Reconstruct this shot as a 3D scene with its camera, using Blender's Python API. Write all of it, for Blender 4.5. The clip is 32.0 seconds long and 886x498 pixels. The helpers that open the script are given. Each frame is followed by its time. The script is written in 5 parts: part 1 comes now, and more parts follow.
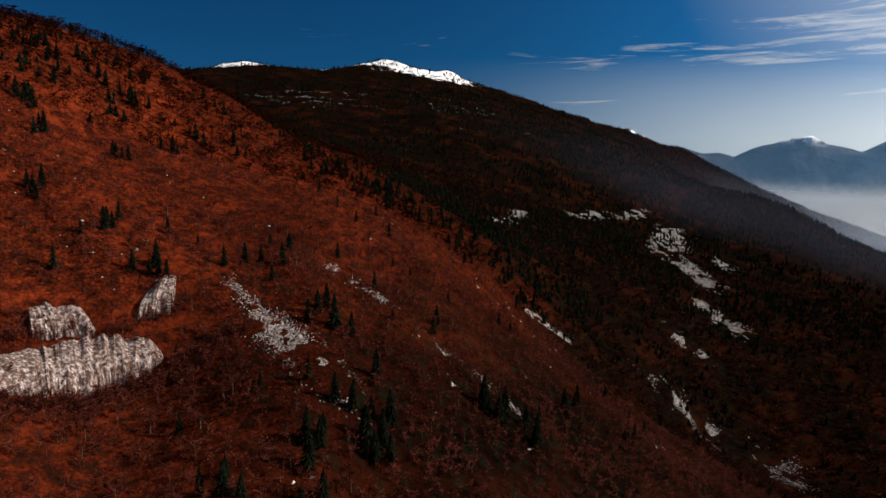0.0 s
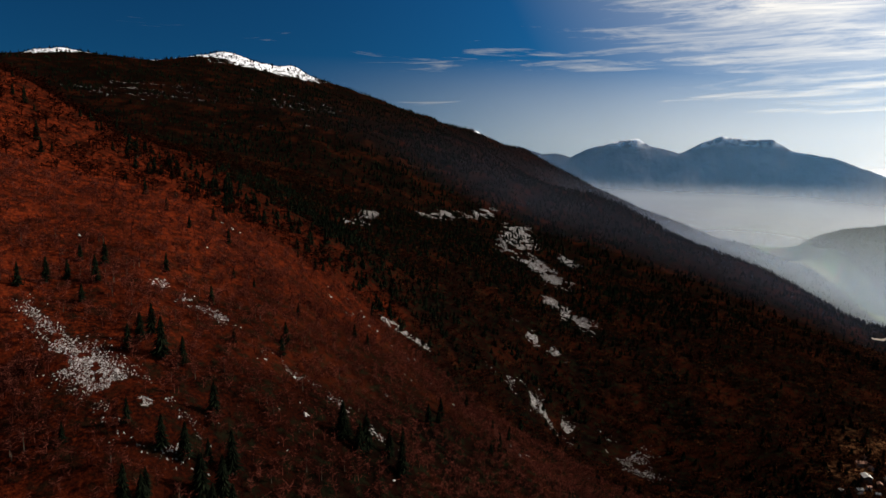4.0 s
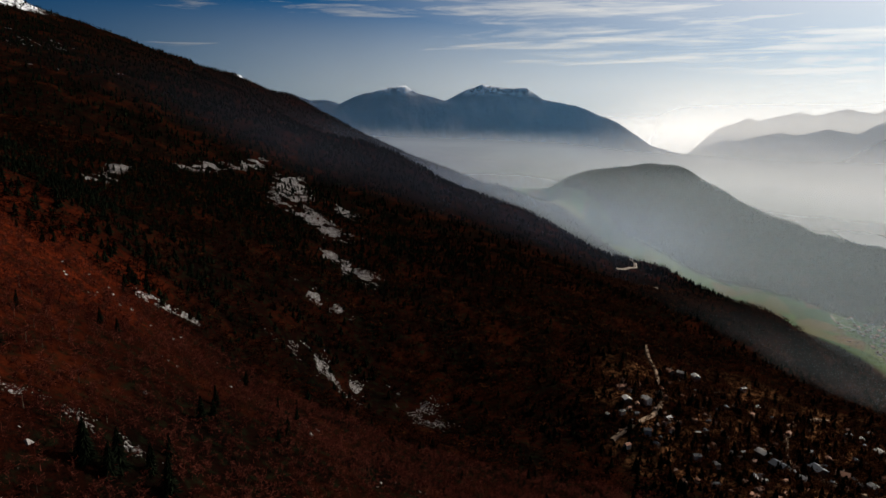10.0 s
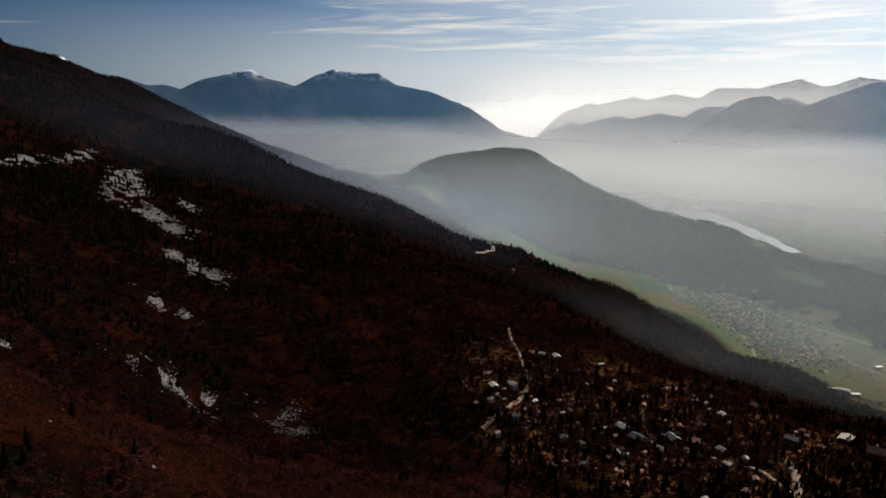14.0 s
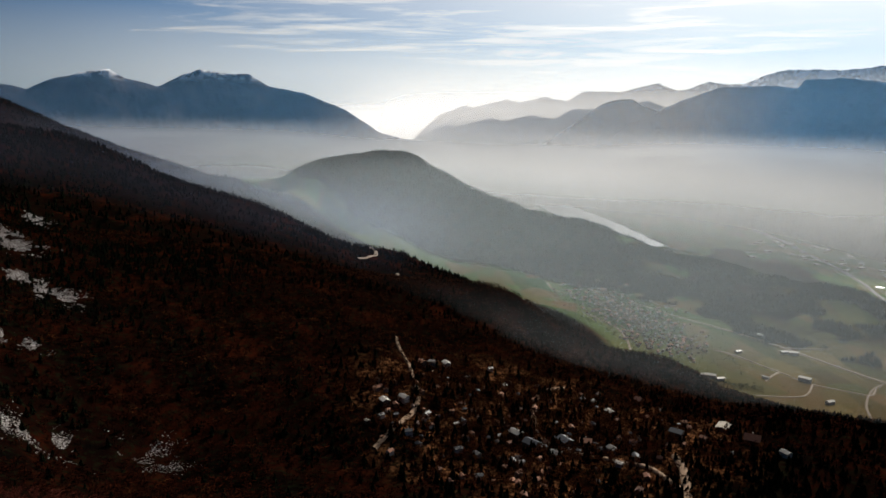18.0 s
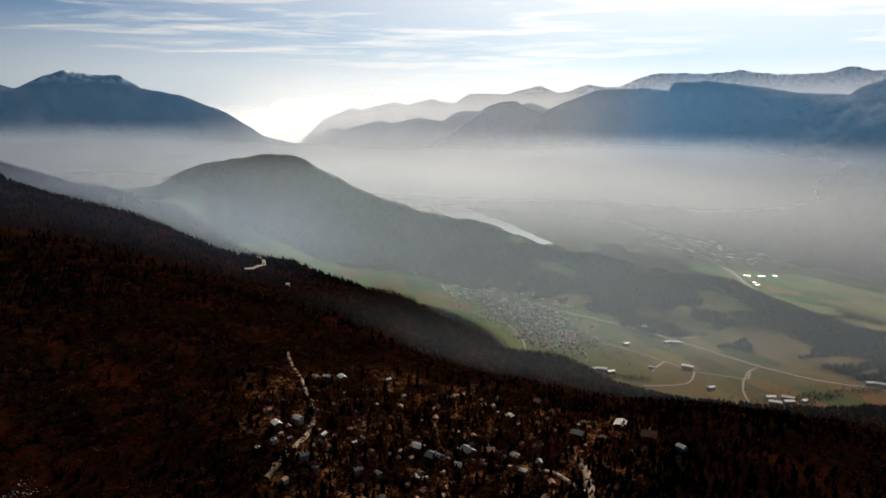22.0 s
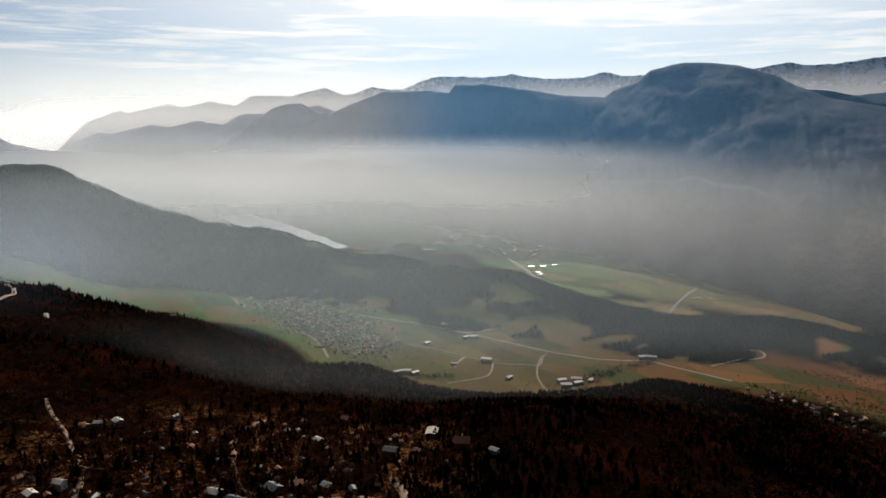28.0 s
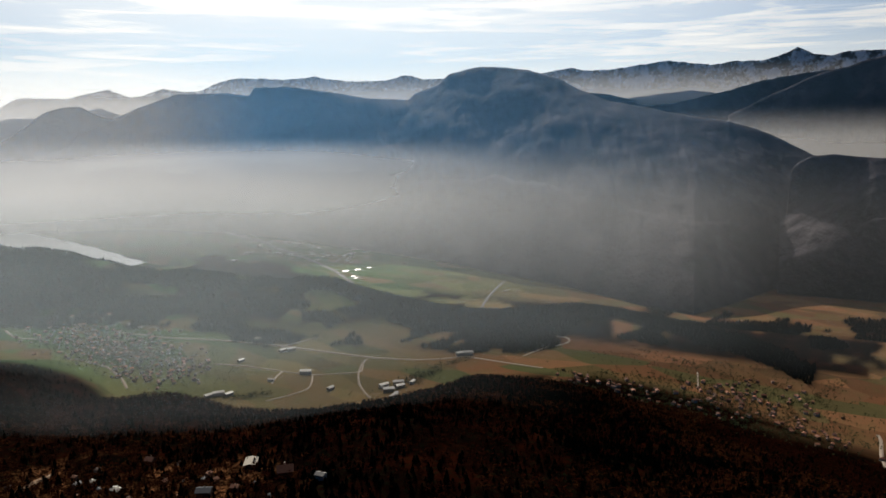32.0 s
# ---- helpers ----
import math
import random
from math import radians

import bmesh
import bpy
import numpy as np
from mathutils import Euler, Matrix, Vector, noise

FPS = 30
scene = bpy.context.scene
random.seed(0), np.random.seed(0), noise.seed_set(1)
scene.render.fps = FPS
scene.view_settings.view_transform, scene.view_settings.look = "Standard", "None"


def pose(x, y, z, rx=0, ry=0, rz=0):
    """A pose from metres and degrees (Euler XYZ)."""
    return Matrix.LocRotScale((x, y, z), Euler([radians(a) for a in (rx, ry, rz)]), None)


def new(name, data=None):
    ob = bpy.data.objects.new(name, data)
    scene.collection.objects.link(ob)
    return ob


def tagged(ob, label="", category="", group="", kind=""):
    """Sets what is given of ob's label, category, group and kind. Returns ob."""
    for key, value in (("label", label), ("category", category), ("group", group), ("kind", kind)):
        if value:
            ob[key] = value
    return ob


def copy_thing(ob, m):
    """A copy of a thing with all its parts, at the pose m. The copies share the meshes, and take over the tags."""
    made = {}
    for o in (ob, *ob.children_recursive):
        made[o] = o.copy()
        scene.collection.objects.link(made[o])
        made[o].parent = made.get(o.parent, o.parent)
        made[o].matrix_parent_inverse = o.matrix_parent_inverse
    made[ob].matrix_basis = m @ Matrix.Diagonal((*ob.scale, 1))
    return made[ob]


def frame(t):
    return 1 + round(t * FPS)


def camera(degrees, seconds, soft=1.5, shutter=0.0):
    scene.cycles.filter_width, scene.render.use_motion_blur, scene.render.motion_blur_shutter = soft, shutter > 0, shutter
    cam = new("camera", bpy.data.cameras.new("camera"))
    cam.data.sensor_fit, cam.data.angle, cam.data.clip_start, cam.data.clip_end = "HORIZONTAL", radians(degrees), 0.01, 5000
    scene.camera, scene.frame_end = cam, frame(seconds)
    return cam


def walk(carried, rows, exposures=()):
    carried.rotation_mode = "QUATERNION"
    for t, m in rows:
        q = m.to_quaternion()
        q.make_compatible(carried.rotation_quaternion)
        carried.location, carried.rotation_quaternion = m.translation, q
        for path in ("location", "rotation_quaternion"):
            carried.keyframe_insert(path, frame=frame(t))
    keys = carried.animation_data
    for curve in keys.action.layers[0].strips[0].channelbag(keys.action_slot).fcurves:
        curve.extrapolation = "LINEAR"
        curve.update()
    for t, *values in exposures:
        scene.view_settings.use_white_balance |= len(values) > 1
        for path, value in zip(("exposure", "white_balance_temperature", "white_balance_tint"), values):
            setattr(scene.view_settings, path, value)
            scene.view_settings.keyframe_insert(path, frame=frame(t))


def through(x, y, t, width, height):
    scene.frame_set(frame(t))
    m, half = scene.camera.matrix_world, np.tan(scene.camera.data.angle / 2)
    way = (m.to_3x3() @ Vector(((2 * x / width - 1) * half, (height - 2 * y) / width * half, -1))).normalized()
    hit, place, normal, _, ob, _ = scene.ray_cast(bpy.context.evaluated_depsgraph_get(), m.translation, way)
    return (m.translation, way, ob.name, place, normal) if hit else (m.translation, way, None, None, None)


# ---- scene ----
cam = camera(65.37, 32.0)
ROWS = [
    (0, pose(31.43, -103.58, 547.71, 83.763, -0.341, 37.611)),
    (1, pose(25.64, -97.21, 547.81, 83.800, -0.351, 34.459)),
    (2, pose(20.29, -90.65, 547.81, 83.848, -0.353, 31.325)),
    (3, pose(15.62, -84.42, 548.03, 83.908, -0.403, 28.196)),
    (3.5, pose(13.43, -81.18, 548.22, 83.910, -0.475, 26.651)),
    (5.5, pose(6.19, -69.04, 548.53, 83.010, -0.505, 20.410)),
    (6, pose(4.41, -65.89, 548.49, 82.658, -0.539, 18.872)),
    (7, pose(1.92, -59.06, 548.09, 81.940, -0.485, 15.801)),
    (8, pose(-0.03, -53.27, 548.23, 81.169, -0.430, 12.683)),
    (9, pose(-2.27, -47.21, 548.50, 80.362, -0.433, 9.506)),
    (10, pose(-3.98, -40.90, 548.36, 79.612, -0.330, 6.351)),
    (11, pose(-4.96, -34.40, 548.11, 78.907, -0.215, 3.221)),
    (12, pose(-5.82, -28.04, 547.98, 78.353, -0.143, 0.111)),
    (13, pose(-5.43, -20.64, 548.29, 78.406, -0.086, -2.892)),
    (14, pose(-5.16, -13.75, 548.56, 78.488, -0.041, -5.563)),
    (14.5, pose(-4.92, -10.03, 548.68, 78.533, -0.051, -6.831)),
    (16.5, pose(-4.90, 4.46, 548.68, 78.669, -0.024, -11.898)),
    (17, pose(-4.95, 7.88, 548.62, 78.691, -0.042, -13.194)),
    (18, pose(-4.63, 14.50, 548.42, 78.673, -0.084, -15.620)),
    (19, pose(-3.95, 20.57, 547.77, 78.767, -0.083, -17.921)),
    (20, pose(-1.86, 27.07, 547.49, 78.838, -0.078, -20.207)),
    (21, pose(0.33, 33.66, 547.68, 78.864, 0.014, -22.528)),
    (22, pose(3.26, 40.07, 548.04, 78.862, 0.166, -24.748)),
    (23, pose(6.39, 46.70, 548.41, 78.872, 0.252, -26.843)),
    (24, pose(9.03, 53.01, 548.88, 78.868, 0.269, -27.642)),
    (24.5, pose(10.42, 55.94, 548.68, 78.878, 0.244, -27.952)),
    (26.5, pose(17.85, 67.88, 546.39, 78.945, 0.326, -35.697)),
    (27, pose(19.90, 70.99, 546.08, 78.952, 0.329, -37.916)),
    (28, pose(23.94, 77.21, 545.77, 78.986, 0.451, -42.016)),
    (29, pose(28.40, 83.27, 545.76, 79.001, 0.479, -45.947)),
    (30, pose(32.96, 88.76, 545.87, 79.017, 0.531, -49.897)),
    (31, pose(38.09, 93.46, 546.00, 79.013, 0.621, -53.855)),
    (32, pose(43.51, 97.42, 546.03, 79.028, 0.826, -57.833)),
]
# low winter sun ahead of the camera's right shoulder, blue sky with high cirrus
SUN_AZ, SUN_EL = 49.0, 31.0
EXPOSURES = [(0.0, 0.05), (3.0, 0.0), (6.0, -0.5), (10.0, -0.58), (14.0, -0.55), (20.0, -0.42), (26.0, -0.45), (32.0, -0.5)]
walk(cam, ROWS, EXPOSURES)

world = bpy.data.worlds.new("sky")
scene.world = world
world.use_nodes = True


def nodes_of(tree):
    tree.nodes.clear()
    return tree.nodes, tree.links


def make_sky():
    N, L = nodes_of(world.node_tree)
    out, bg = N.new("ShaderNodeOutputWorld"), N.new("ShaderNodeBackground")
    sky = N.new("ShaderNodeTexSky")
    sky.sky_type, sky.sun_disc = "NISHITA", False
    sky.sun_elevation, sky.sun_rotation = radians(SUN_EL), radians(SUN_AZ)
    sky.altitude, sky.air_density, sky.dust_density, sky.ozone_density = 900, 0.8, 1.5, 3.0
    tint = N.new("ShaderNodeMix")
    tint.data_type, tint.blend_type = "RGBA", "MULTIPLY"
    tint.inputs[0].default_value = 1.0
    tint.inputs[7].default_value = (0.12, 0.80, 1.30, 1)
    L.new(sky.outputs[0], tint.inputs[6])
    deep = N.new("ShaderNodeVectorMath")
    deep.operation = "SCALE"
    L.new(tint.outputs[2], deep.inputs[0])
    # cirrus: streaks on a high flat layer
    co, sep = N.new("ShaderNodeTexCoord"), N.new("ShaderNodeSeparateXYZ")
    L.new(co.outputs["Generated"], sep.inputs[0])
    zc = math_node(N, L, "ADD", math_node(N, L, "MAXIMUM", sep.outputs["Z"], 0.0), 0.09)
    u = math_node(N, L, "MULTIPLY", math_node(N, L, "ARCTAN2", sep.outputs["X"], sep.outputs["Y"]), 1.6)
    v = math_node(N, L, "MULTIPLY", math_node(N, L, "LOGARITHM", zc, 2.718), 2.6)
    comb = N.new("ShaderNodeCombineXYZ")
    L.new(u, comb.inputs[0]), L.new(v, comb.inputs[1])
    mp = N.new("ShaderNodeMapping")
    mp.inputs["Rotation"].default_value = (0, 0, radians(-4))
    mp.inputs["Scale"].default_value = (0.85, 1.5, 1.0)
    L.new(comb.outputs[0], mp.inputs[0])
    big = noise_node(N, L, mp.outputs[0], 1.3, 5, 0.6, 0.6)
    fine = noise_node(N, L, mp.outputs[0], 4.2, 9, 0.68, 0.7)
    mix = math_node(N, L, "MULTIPLY", big, fine)
    # denser and brighter towards the sun
    sd = Vector((math.sin(radians(SUN_AZ)) * math.cos(radians(SUN_EL)), math.cos(radians(SUN_AZ)) * math.cos(radians(SUN_EL)), math.sin(radians(SUN_EL))))
    dot = N.new("ShaderNodeVectorMath")
    dot.operation = "DOT_PRODUCT"
    L.new(co.outputs["Generated"], dot.inputs[0])
    dot.inputs[1].default_value = sd
    half = math_node(N, L, "ADD", math_node(N, L, "MULTIPLY", dot.outputs["Value"], 0.5), 0.5)
    L.new(ramp(N, L, half, [(0.2, 0.38), (0.45, 0.40), (0.60, 0.46), (0.74, 0.70), (0.875, 1.0)], True), deep.inputs["Scale"])
    near = ramp(N, L, dot.outputs["Value"], [(0.42, 0.0), (0.72, 0.5), (0.96, 1.0)])
    amount = math_node(N, L, "ADD", mix, math_node(N, L, "MULTIPLY", near, 0.15))
    amount = math_node(N, L, "SUBTRACT", amount, ramp(N, L, dot.outputs["Value"], [(0.0, 0.17), (0.3, 0.12), (0.65, 0.0)]))
    cover = ramp(N, L, amount, [(0.20, 0.0), (0.30, 0.45), (0.44, 0.95)])
    # the pale band of thick air along the horizon
    low = ramp(N, L, sep.outputs["Z"], [(0.0, 1.0), (0.05, 0.85), (0.16, 0.0)])
    low = math_node(N, L, "MULTIPLY", low, ramp(N, L, dot.outputs["Value"], [(0.0, 0.0), (0.08, 0.06), (0.18, 0.25), (0.3, 0.5), (0.42, 0.76), (0.55, 0.92), (0.8, 1.0)], True))
    cover = math_node(N, L, "MAXIMUM", math_node(N, L, "MAXIMUM", cover, low), math_node(N, L, "MULTIPLY", near, 0.8))
    glow = ramp(N, L, dot.outputs["Value"], [(0.1, 0.22), (0.45, 0.42), (0.7, 0.72), (0.88, 0.95), (1.0, 1.0)])
    cloud = N.new("ShaderNodeVectorMath")
    cloud.operation = "SCALE"
    cloud.inputs[0].default_value = (26.5, 25.6, 23.8)
    L.new(glow, cloud.inputs["Scale"])
    mx = N.new("ShaderNodeMix")
    mx.data_type = "RGBA"
    L.new(cover, mx.inputs["Factor"])
    L.new(deep.outputs[0], mx.inputs[6])
    L.new(cloud.outputs[0], mx.inputs[7])
    L.new(mx.outputs[2], bg.inputs["Color"])
    bg.inputs["Strength"].default_value = 0.066
    L.new(bg.outputs[0], out.inputs[0])


def math_node(N, L, op, a, b=None, clamp=False):
    n = N.new("ShaderNodeMath")
    n.operation, n.use_clamp = op, clamp
    for i, s in enumerate((a, b)):
        if s is None:
            continue
        if isinstance(s, (int, float)):
            n.inputs[i].default_value = s
        else:
            L.new(s, n.inputs[i])
    return n.outputs[0]


def noise_node(N, L, vec, scale, detail=4, rough=0.55, distort=0.0):
    n = N.new("ShaderNodeTexNoise")
    n.inputs["Scale"].default_value, n.inputs["Detail"].default_value = scale, detail
    n.inputs["Roughness"].default_value, n.inputs["Distortion"].default_value = rough, distort
    if vec is not None:
        L.new(vec, n.inputs["Vector"])
    return n.outputs[0]


def ramp(N, L, fac, stops, smooth=False):
    """A ramp of greys (numbers) or colours (triples)."""
    n = N.new("ShaderNodeValToRGB")
    if smooth:
        n.color_ramp.interpolation = "B_SPLINE"
    el = n.color_ramp.elements
    while len(el) < len(stops):
        el.new(0.5)
    for e, (p, c) in zip(el, stops):
        e.position = p
        e.color = (c, c, c, 1) if isinstance(c, (int, float)) else (*c, 1)
    L.new(fac, n.inputs[0])
    return n.outputs[0]


make_sky()
sun_lamp = new("sun", bpy.data.lights.new("sun", "SUN"))
sun_lamp.data.energy, sun_lamp.data.angle, sun_lamp.data.color = 6.3, radians(0.5), (1.0, 0.92, 0.81)
sun_lamp.matrix_world = pose(0, 0, 1500, 90 - SUN_EL, 0, 180 - SUN_AZ)

# ---- materials ----


def material(name, build):
    m = bpy.data.materials.new(name)
    m.use_nodes = True
    N, L = nodes_of(m.node_tree)
    out, b = N.new("ShaderNodeOutputMaterial"), N.new("ShaderNodeBsdfPrincipled")
    L.new(b.outputs[0], out.inputs[0])
    b.inputs["Roughness"].default_value = 0.9
    b.inputs["Specular IOR Level"].default_value = 0.2
    build(N, L, b)
    return m


def position(N):
    return N.new("ShaderNodeNewGeometry").outputs["Position"]


def bump(N, L, b, height, strength, distance):
    n = N.new("ShaderNodeBump")
    n.inputs["Strength"].default_value, n.inputs["Distance"].default_value = strength, distance
    L.new(height, n.inputs["Height"])
    L.new(n.outputs[0], b.inputs["Normal"])


def mixed(N, L, fac, a, b):
    n = N.new("ShaderNodeMix")
    n.data_type = "RGBA"
    for i, s in ((0, fac), (6, a), (7, b)):
        if isinstance(s, tuple):
            n.inputs[i].default_value = (*s, 1)
        elif isinstance(s, (int, float)):
            n.inputs[i].default_value = s
        else:
            L.new(s, n.inputs[i])
    return n.outputs[2]


def simple(name, colours, scale, rough=0.9, metal=0.0, relief=0.0, per_object=True, spec=0.2):
    """A mottled surface between colours, each object shifted a little."""
    def build(N, L, b):
        pos = position(N)
        n = noise_node(N, L, pos, scale, 5)
        if per_object:
            info = N.new("ShaderNodeObjectInfo")
            n = math_node(N, L, "ADD", math_node(N, L, "MULTIPLY", n, 0.45), math_node(N, L, "MULTIPLY", info.outputs["Random"], 0.55))
        k = len(colours) - 1
        c = ramp(N, L, n, [(0.25 + 0.5 * i / max(k, 1), col) for i, col in enumerate(colours)])
        L.new(c, b.inputs["Base Color"])
        b.inputs["Roughness"].default_value, b.inputs["Metallic"].default_value = rough, metal
        b.inputs["Specular IOR Level"].default_value = spec
        if relief:
            bump(N, L, b, noise_node(N, L, pos, scale * 4, 5), 0.6, relief)
    return material(name, build)


def islands(name, colours, rough=0.9, scale=0.02, through=0.0):
    """For joined pieces: each island takes its own tone; thin twigs let some light through."""
    def build(N, L, b):
        g = N.new("ShaderNodeNewGeometry")
        big = noise_node(N, L, g.outputs["Position"], scale, 3)
        n = math_node(N, L, "ADD", math_node(N, L, "MULTIPLY", g.outputs["Random Per Island"], 0.5), math_node(N, L, "MULTIPLY", big, 0.5))
        k = len(colours) - 1
        c = ramp(N, L, n, [(0.2 + 0.6 * i / k, col) for i, col in enumerate(colours)])
        L.new(c, b.inputs["Base Color"])
        b.inputs["Roughness"].default_value = rough
        b.inputs["Specular IOR Level"].default_value = 0.0
        if through:
            t, m = N.new("ShaderNodeBsdfTranslucent"), N.new("ShaderNodeMixShader")
            m.inputs[0].default_value = through
            L.new(c, t.inputs[0])
            out = next(o for o in N if o.bl_idname == "ShaderNodeOutputMaterial")
            L.new(b.outputs[0], m.inputs[1]), L.new(t.outputs[0], m.inputs[2]), L.new(m.outputs[0], out.inputs[0])
    return material(name, build)


def ground_cover(N, L, b):
    pos = position(N)
    att = N.new("ShaderNodeAttribute")
    att.attribute_name = "cover"
    sep = N.new("ShaderNodeSeparateColor")
    L.new(att.outputs["Color"], sep.inputs[0])
    floor_m, snow_m, pale_m = sep.outputs[0], sep.outputs[1], sep.outputs[2]
    mid, small, leaf = noise_node(N, L, pos, 0.018, 6, 0.6), noise_node(N, L, pos, 0.16, 6, 0.65), noise_node(N, L, pos, 0.7, 5, 0.7)
    litter = ramp(N, L, mid, [(0.3, (0.009, 0.0019, 0.0014)), (0.5, (0.037, 0.0047, 0.0021)), (0.7, (0.115, 0.0155, 0.0045))])
    litter = mixed(N, L, ramp(N, L, leaf, [(0.42, 0.0), (0.66, 0.75)]), litter, (0.18, 0.028, 0.008))
    litter = mixed(N, L, ramp(N, L, small, [(0.42, 0.0), (0.60, 0.8)]), litter, (0.008, 0.003, 0.002))
    litter = mixed(N, L, ramp(N, L, noise_node(N, L, pos, 1.3, 4, 0.7), [(0.66, 0.0), (0.74, 0.6)]), litter, (0.20, 0.13, 0.09))
    # off the beech slope: needles, moss and leaves, darkened to stand for shade
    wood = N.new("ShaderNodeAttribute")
    wood.attribute_name = "shaded_wood_floor"
    shaded_floor = ramp(N, L, mid, [(0.35, (0.0016, 0.0011, 0.0009)), (0.52, (0.005, 0.0017, 0.0011)), (0.68, (0.019, 0.0043, 0.0019))])
    shaded_floor = mixed(N, L, ramp(N, L, small, [(0.5, 0.0), (0.66, 0.8)]), shaded_floor, (0.005, 0.006, 0.003))
    litter = mixed(N, L, wood.outputs["Fac"], litter, shaded_floor)
    # fields and meadows of the valley
    vor = N.new("ShaderNodeTexVoronoi")
    vor.inputs["Scale"].default_value = 0.017
    mp = N.new("ShaderNodeMapping")
    mp.inputs["Rotation"].default_value, mp.inputs["Scale"].default_value = (0, 0, radians(-32)), (1.0, 0.45, 0.0)
    L.new(pos, mp.inputs[0])
    L.new(mp.outputs[0], vor.inputs["Vector"])
    sepv = N.new("ShaderNodeSeparateColor")
    L.new(vor.outputs["Color"], sepv.inputs[0])
    field = ramp(N, L, sepv.outputs[0], [(0.08, (0.12, 0.085, 0.05)), (0.3, (0.165, 0.105, 0.06)), (0.45, (0.12, 0.105, 0.055)), (0.58, (0.06, 0.095, 0.05)), (0.84, (0.10, 0.135, 0.06)), (0.95, (0.22, 0.155, 0.09))])
    sxyz = N.new("ShaderNodeSeparateXYZ")
    L.new(pos, sxyz.inputs[0])
    south = math_node(N, L, "MULTIPLY", math_node(N, L, "SUBTRACT", 1650.0, sxyz.outputs["Y"]), 0.0011, True)
    vines = ramp(N, L, sepv.outputs[1], [(0.1, (0.10, 0.040, 0.019)), (0.4, (0.18, 0.066, 0.030)), (0.65, (0.062, 0.060, 0.022)), (0.9, (0.23, 0.095, 0.044))])
    meadow = ramp(N, L, sepv.outputs[1], [(0.1, (0.035, 0.085, 0.028)), (0.4, (0.07, 0.14, 0.045)), (0.7, (0.15, 0.10, 0.05)), (0.9, (0.10, 0.17, 0.06))])
    field = mixed(N, L, 0.78, field, mixed(N, L, south, meadow, vines))
    rows = N.new("ShaderNodeTexWave")
    rows.inputs["Scale"].default_value = 0.35
    rows.inputs["Distortion"].default_value = 1.5
    L.new(mp.outputs[0], rows.inputs["Vector"])
    field = mixed(N, L, math_node(N, L, "MULTIPLY", rows.outputs["Fac"], 0.35), field, (0.05, 0.045, 0.025))
    field = mixed(N, L, ramp(N, L, mid, [(0.5, 0.0), (0.68, 0.3)]), field, (0.055, 0.075, 0.025))
    col = mixed(N, L, floor_m, litter, field)
    col = mixed(N, L, math_node(N, L, "MULTIPLY", pale_m, ramp(N, L, noise_node(N, L, pos, 0.22, 5, 0.7), [(0.43, 0.0), (0.58, 1.0)])), col, (0.24, 0.105, 0.045))
    patch = math_node(N, L, "SUBTRACT", math_node(N, L, "ADD", noise_node(N, L, pos, 0.04, 8, 0.75), snow_m), 0.5)
    col = mixed(N, L, ramp(N, L, patch, [(0.48, 0.0), (0.54, 1.0)]), col, (0.82, 0.83, 0.86))
    L.new(col, b.inputs["Base Color"])
    b.inputs["Specular IOR Level"].default_value = 0.0
    b.inputs["Roughness"].default_value = 1.0
    bump(N, L, b, small, 0.8, 2.0)


def far_rock(N, L, b):
    pos = position(N)
    att = N.new("ShaderNodeAttribute")
    att.attribute_name = "cover"
    sep = N.new("ShaderNodeSeparateColor")
    L.new(att.outputs["Color"], sep.inputs[0])
    n = noise_node(N, L, pos, 0.006, 7, 0.62)
    col = ramp(N, L, n, [(0.36, (0.009, 0.009, 0.013)), (0.5, (0.027, 0.022, 0.030)), (0.66, (0.07, 0.058, 0.064))])
    patch = ramp(N, L, noise_node(N, L, pos, 0.014, 7, 0.72), [(0.46, 0.0), (0.56, 1.0)])
    col = mixed(N, L, math_node(N, L, "MULTIPLY", sep.outputs[1], patch), col, (0.85, 0.86, 0.9))
    L.new(col, b.inputs["Base Color"])
    b.inputs["Specular IOR Level"].default_value = 0.05
    bump(N, L, b, n, 1.0, 30.0)


GROUND = material("leaf_litter_and_fields", ground_cover)
FAR_ROCK = material("far_mountain_rock", far_rock)
SCRUB_TWIGS = islands("pale_beech_twigs", [(0.014, 0.0042, 0.0032), (0.050, 0.0118, 0.0080), (0.14, 0.041, 0.028)], through=0.08)
# darker copies of the near twigs: their backlit side is put into the colour
DIM_BEECH_TWIGS = islands("dim_beech_twigs", [(0.005, 0.002, 0.0015), (0.014, 0.0030, 0.0018), (0.034, 0.0076, 0.003)], through=0.06)
BACKLIT_TWIGS = islands("backlit_twigs", [(0.0030, 0.0013, 0.0010), (0.0095, 0.0027, 0.0017), (0.038, 0.0098, 0.0046)], through=0.03)
NEEDLES = islands("conifer_needles", [(0.0020, 0.0027, 0.0018), (0.0042, 0.0056, 0.0032), (0.0085, 0.0115, 0.0058)])
LARCH = islands("larch_twigs", [(0.011, 0.0048, 0.0024), (0.030, 0.0105, 0.0045), (0.075, 0.026, 0.010)], through=0.05)
BARK = simple("bark", [(0.035, 0.025, 0.018), (0.09, 0.07, 0.05)], 2.0)
SCREE = islands("scree_stones", [(0.07, 0.058, 0.052), (0.20, 0.18, 0.17), (0.52, 0.50, 0.49)])
TRACK = simple("pale_gravel_road", [(0.20, 0.155, 0.115), (0.36, 0.29, 0.225)], 0.4)
ASPHALT = simple("road_asphalt", [(0.13, 0.125, 0.12), (0.22, 0.21, 0.2)], 0.3)
LANE = simple("earth_lane", [(0.15, 0.092, 0.056), (0.30, 0.20, 0.13)], 0.4)
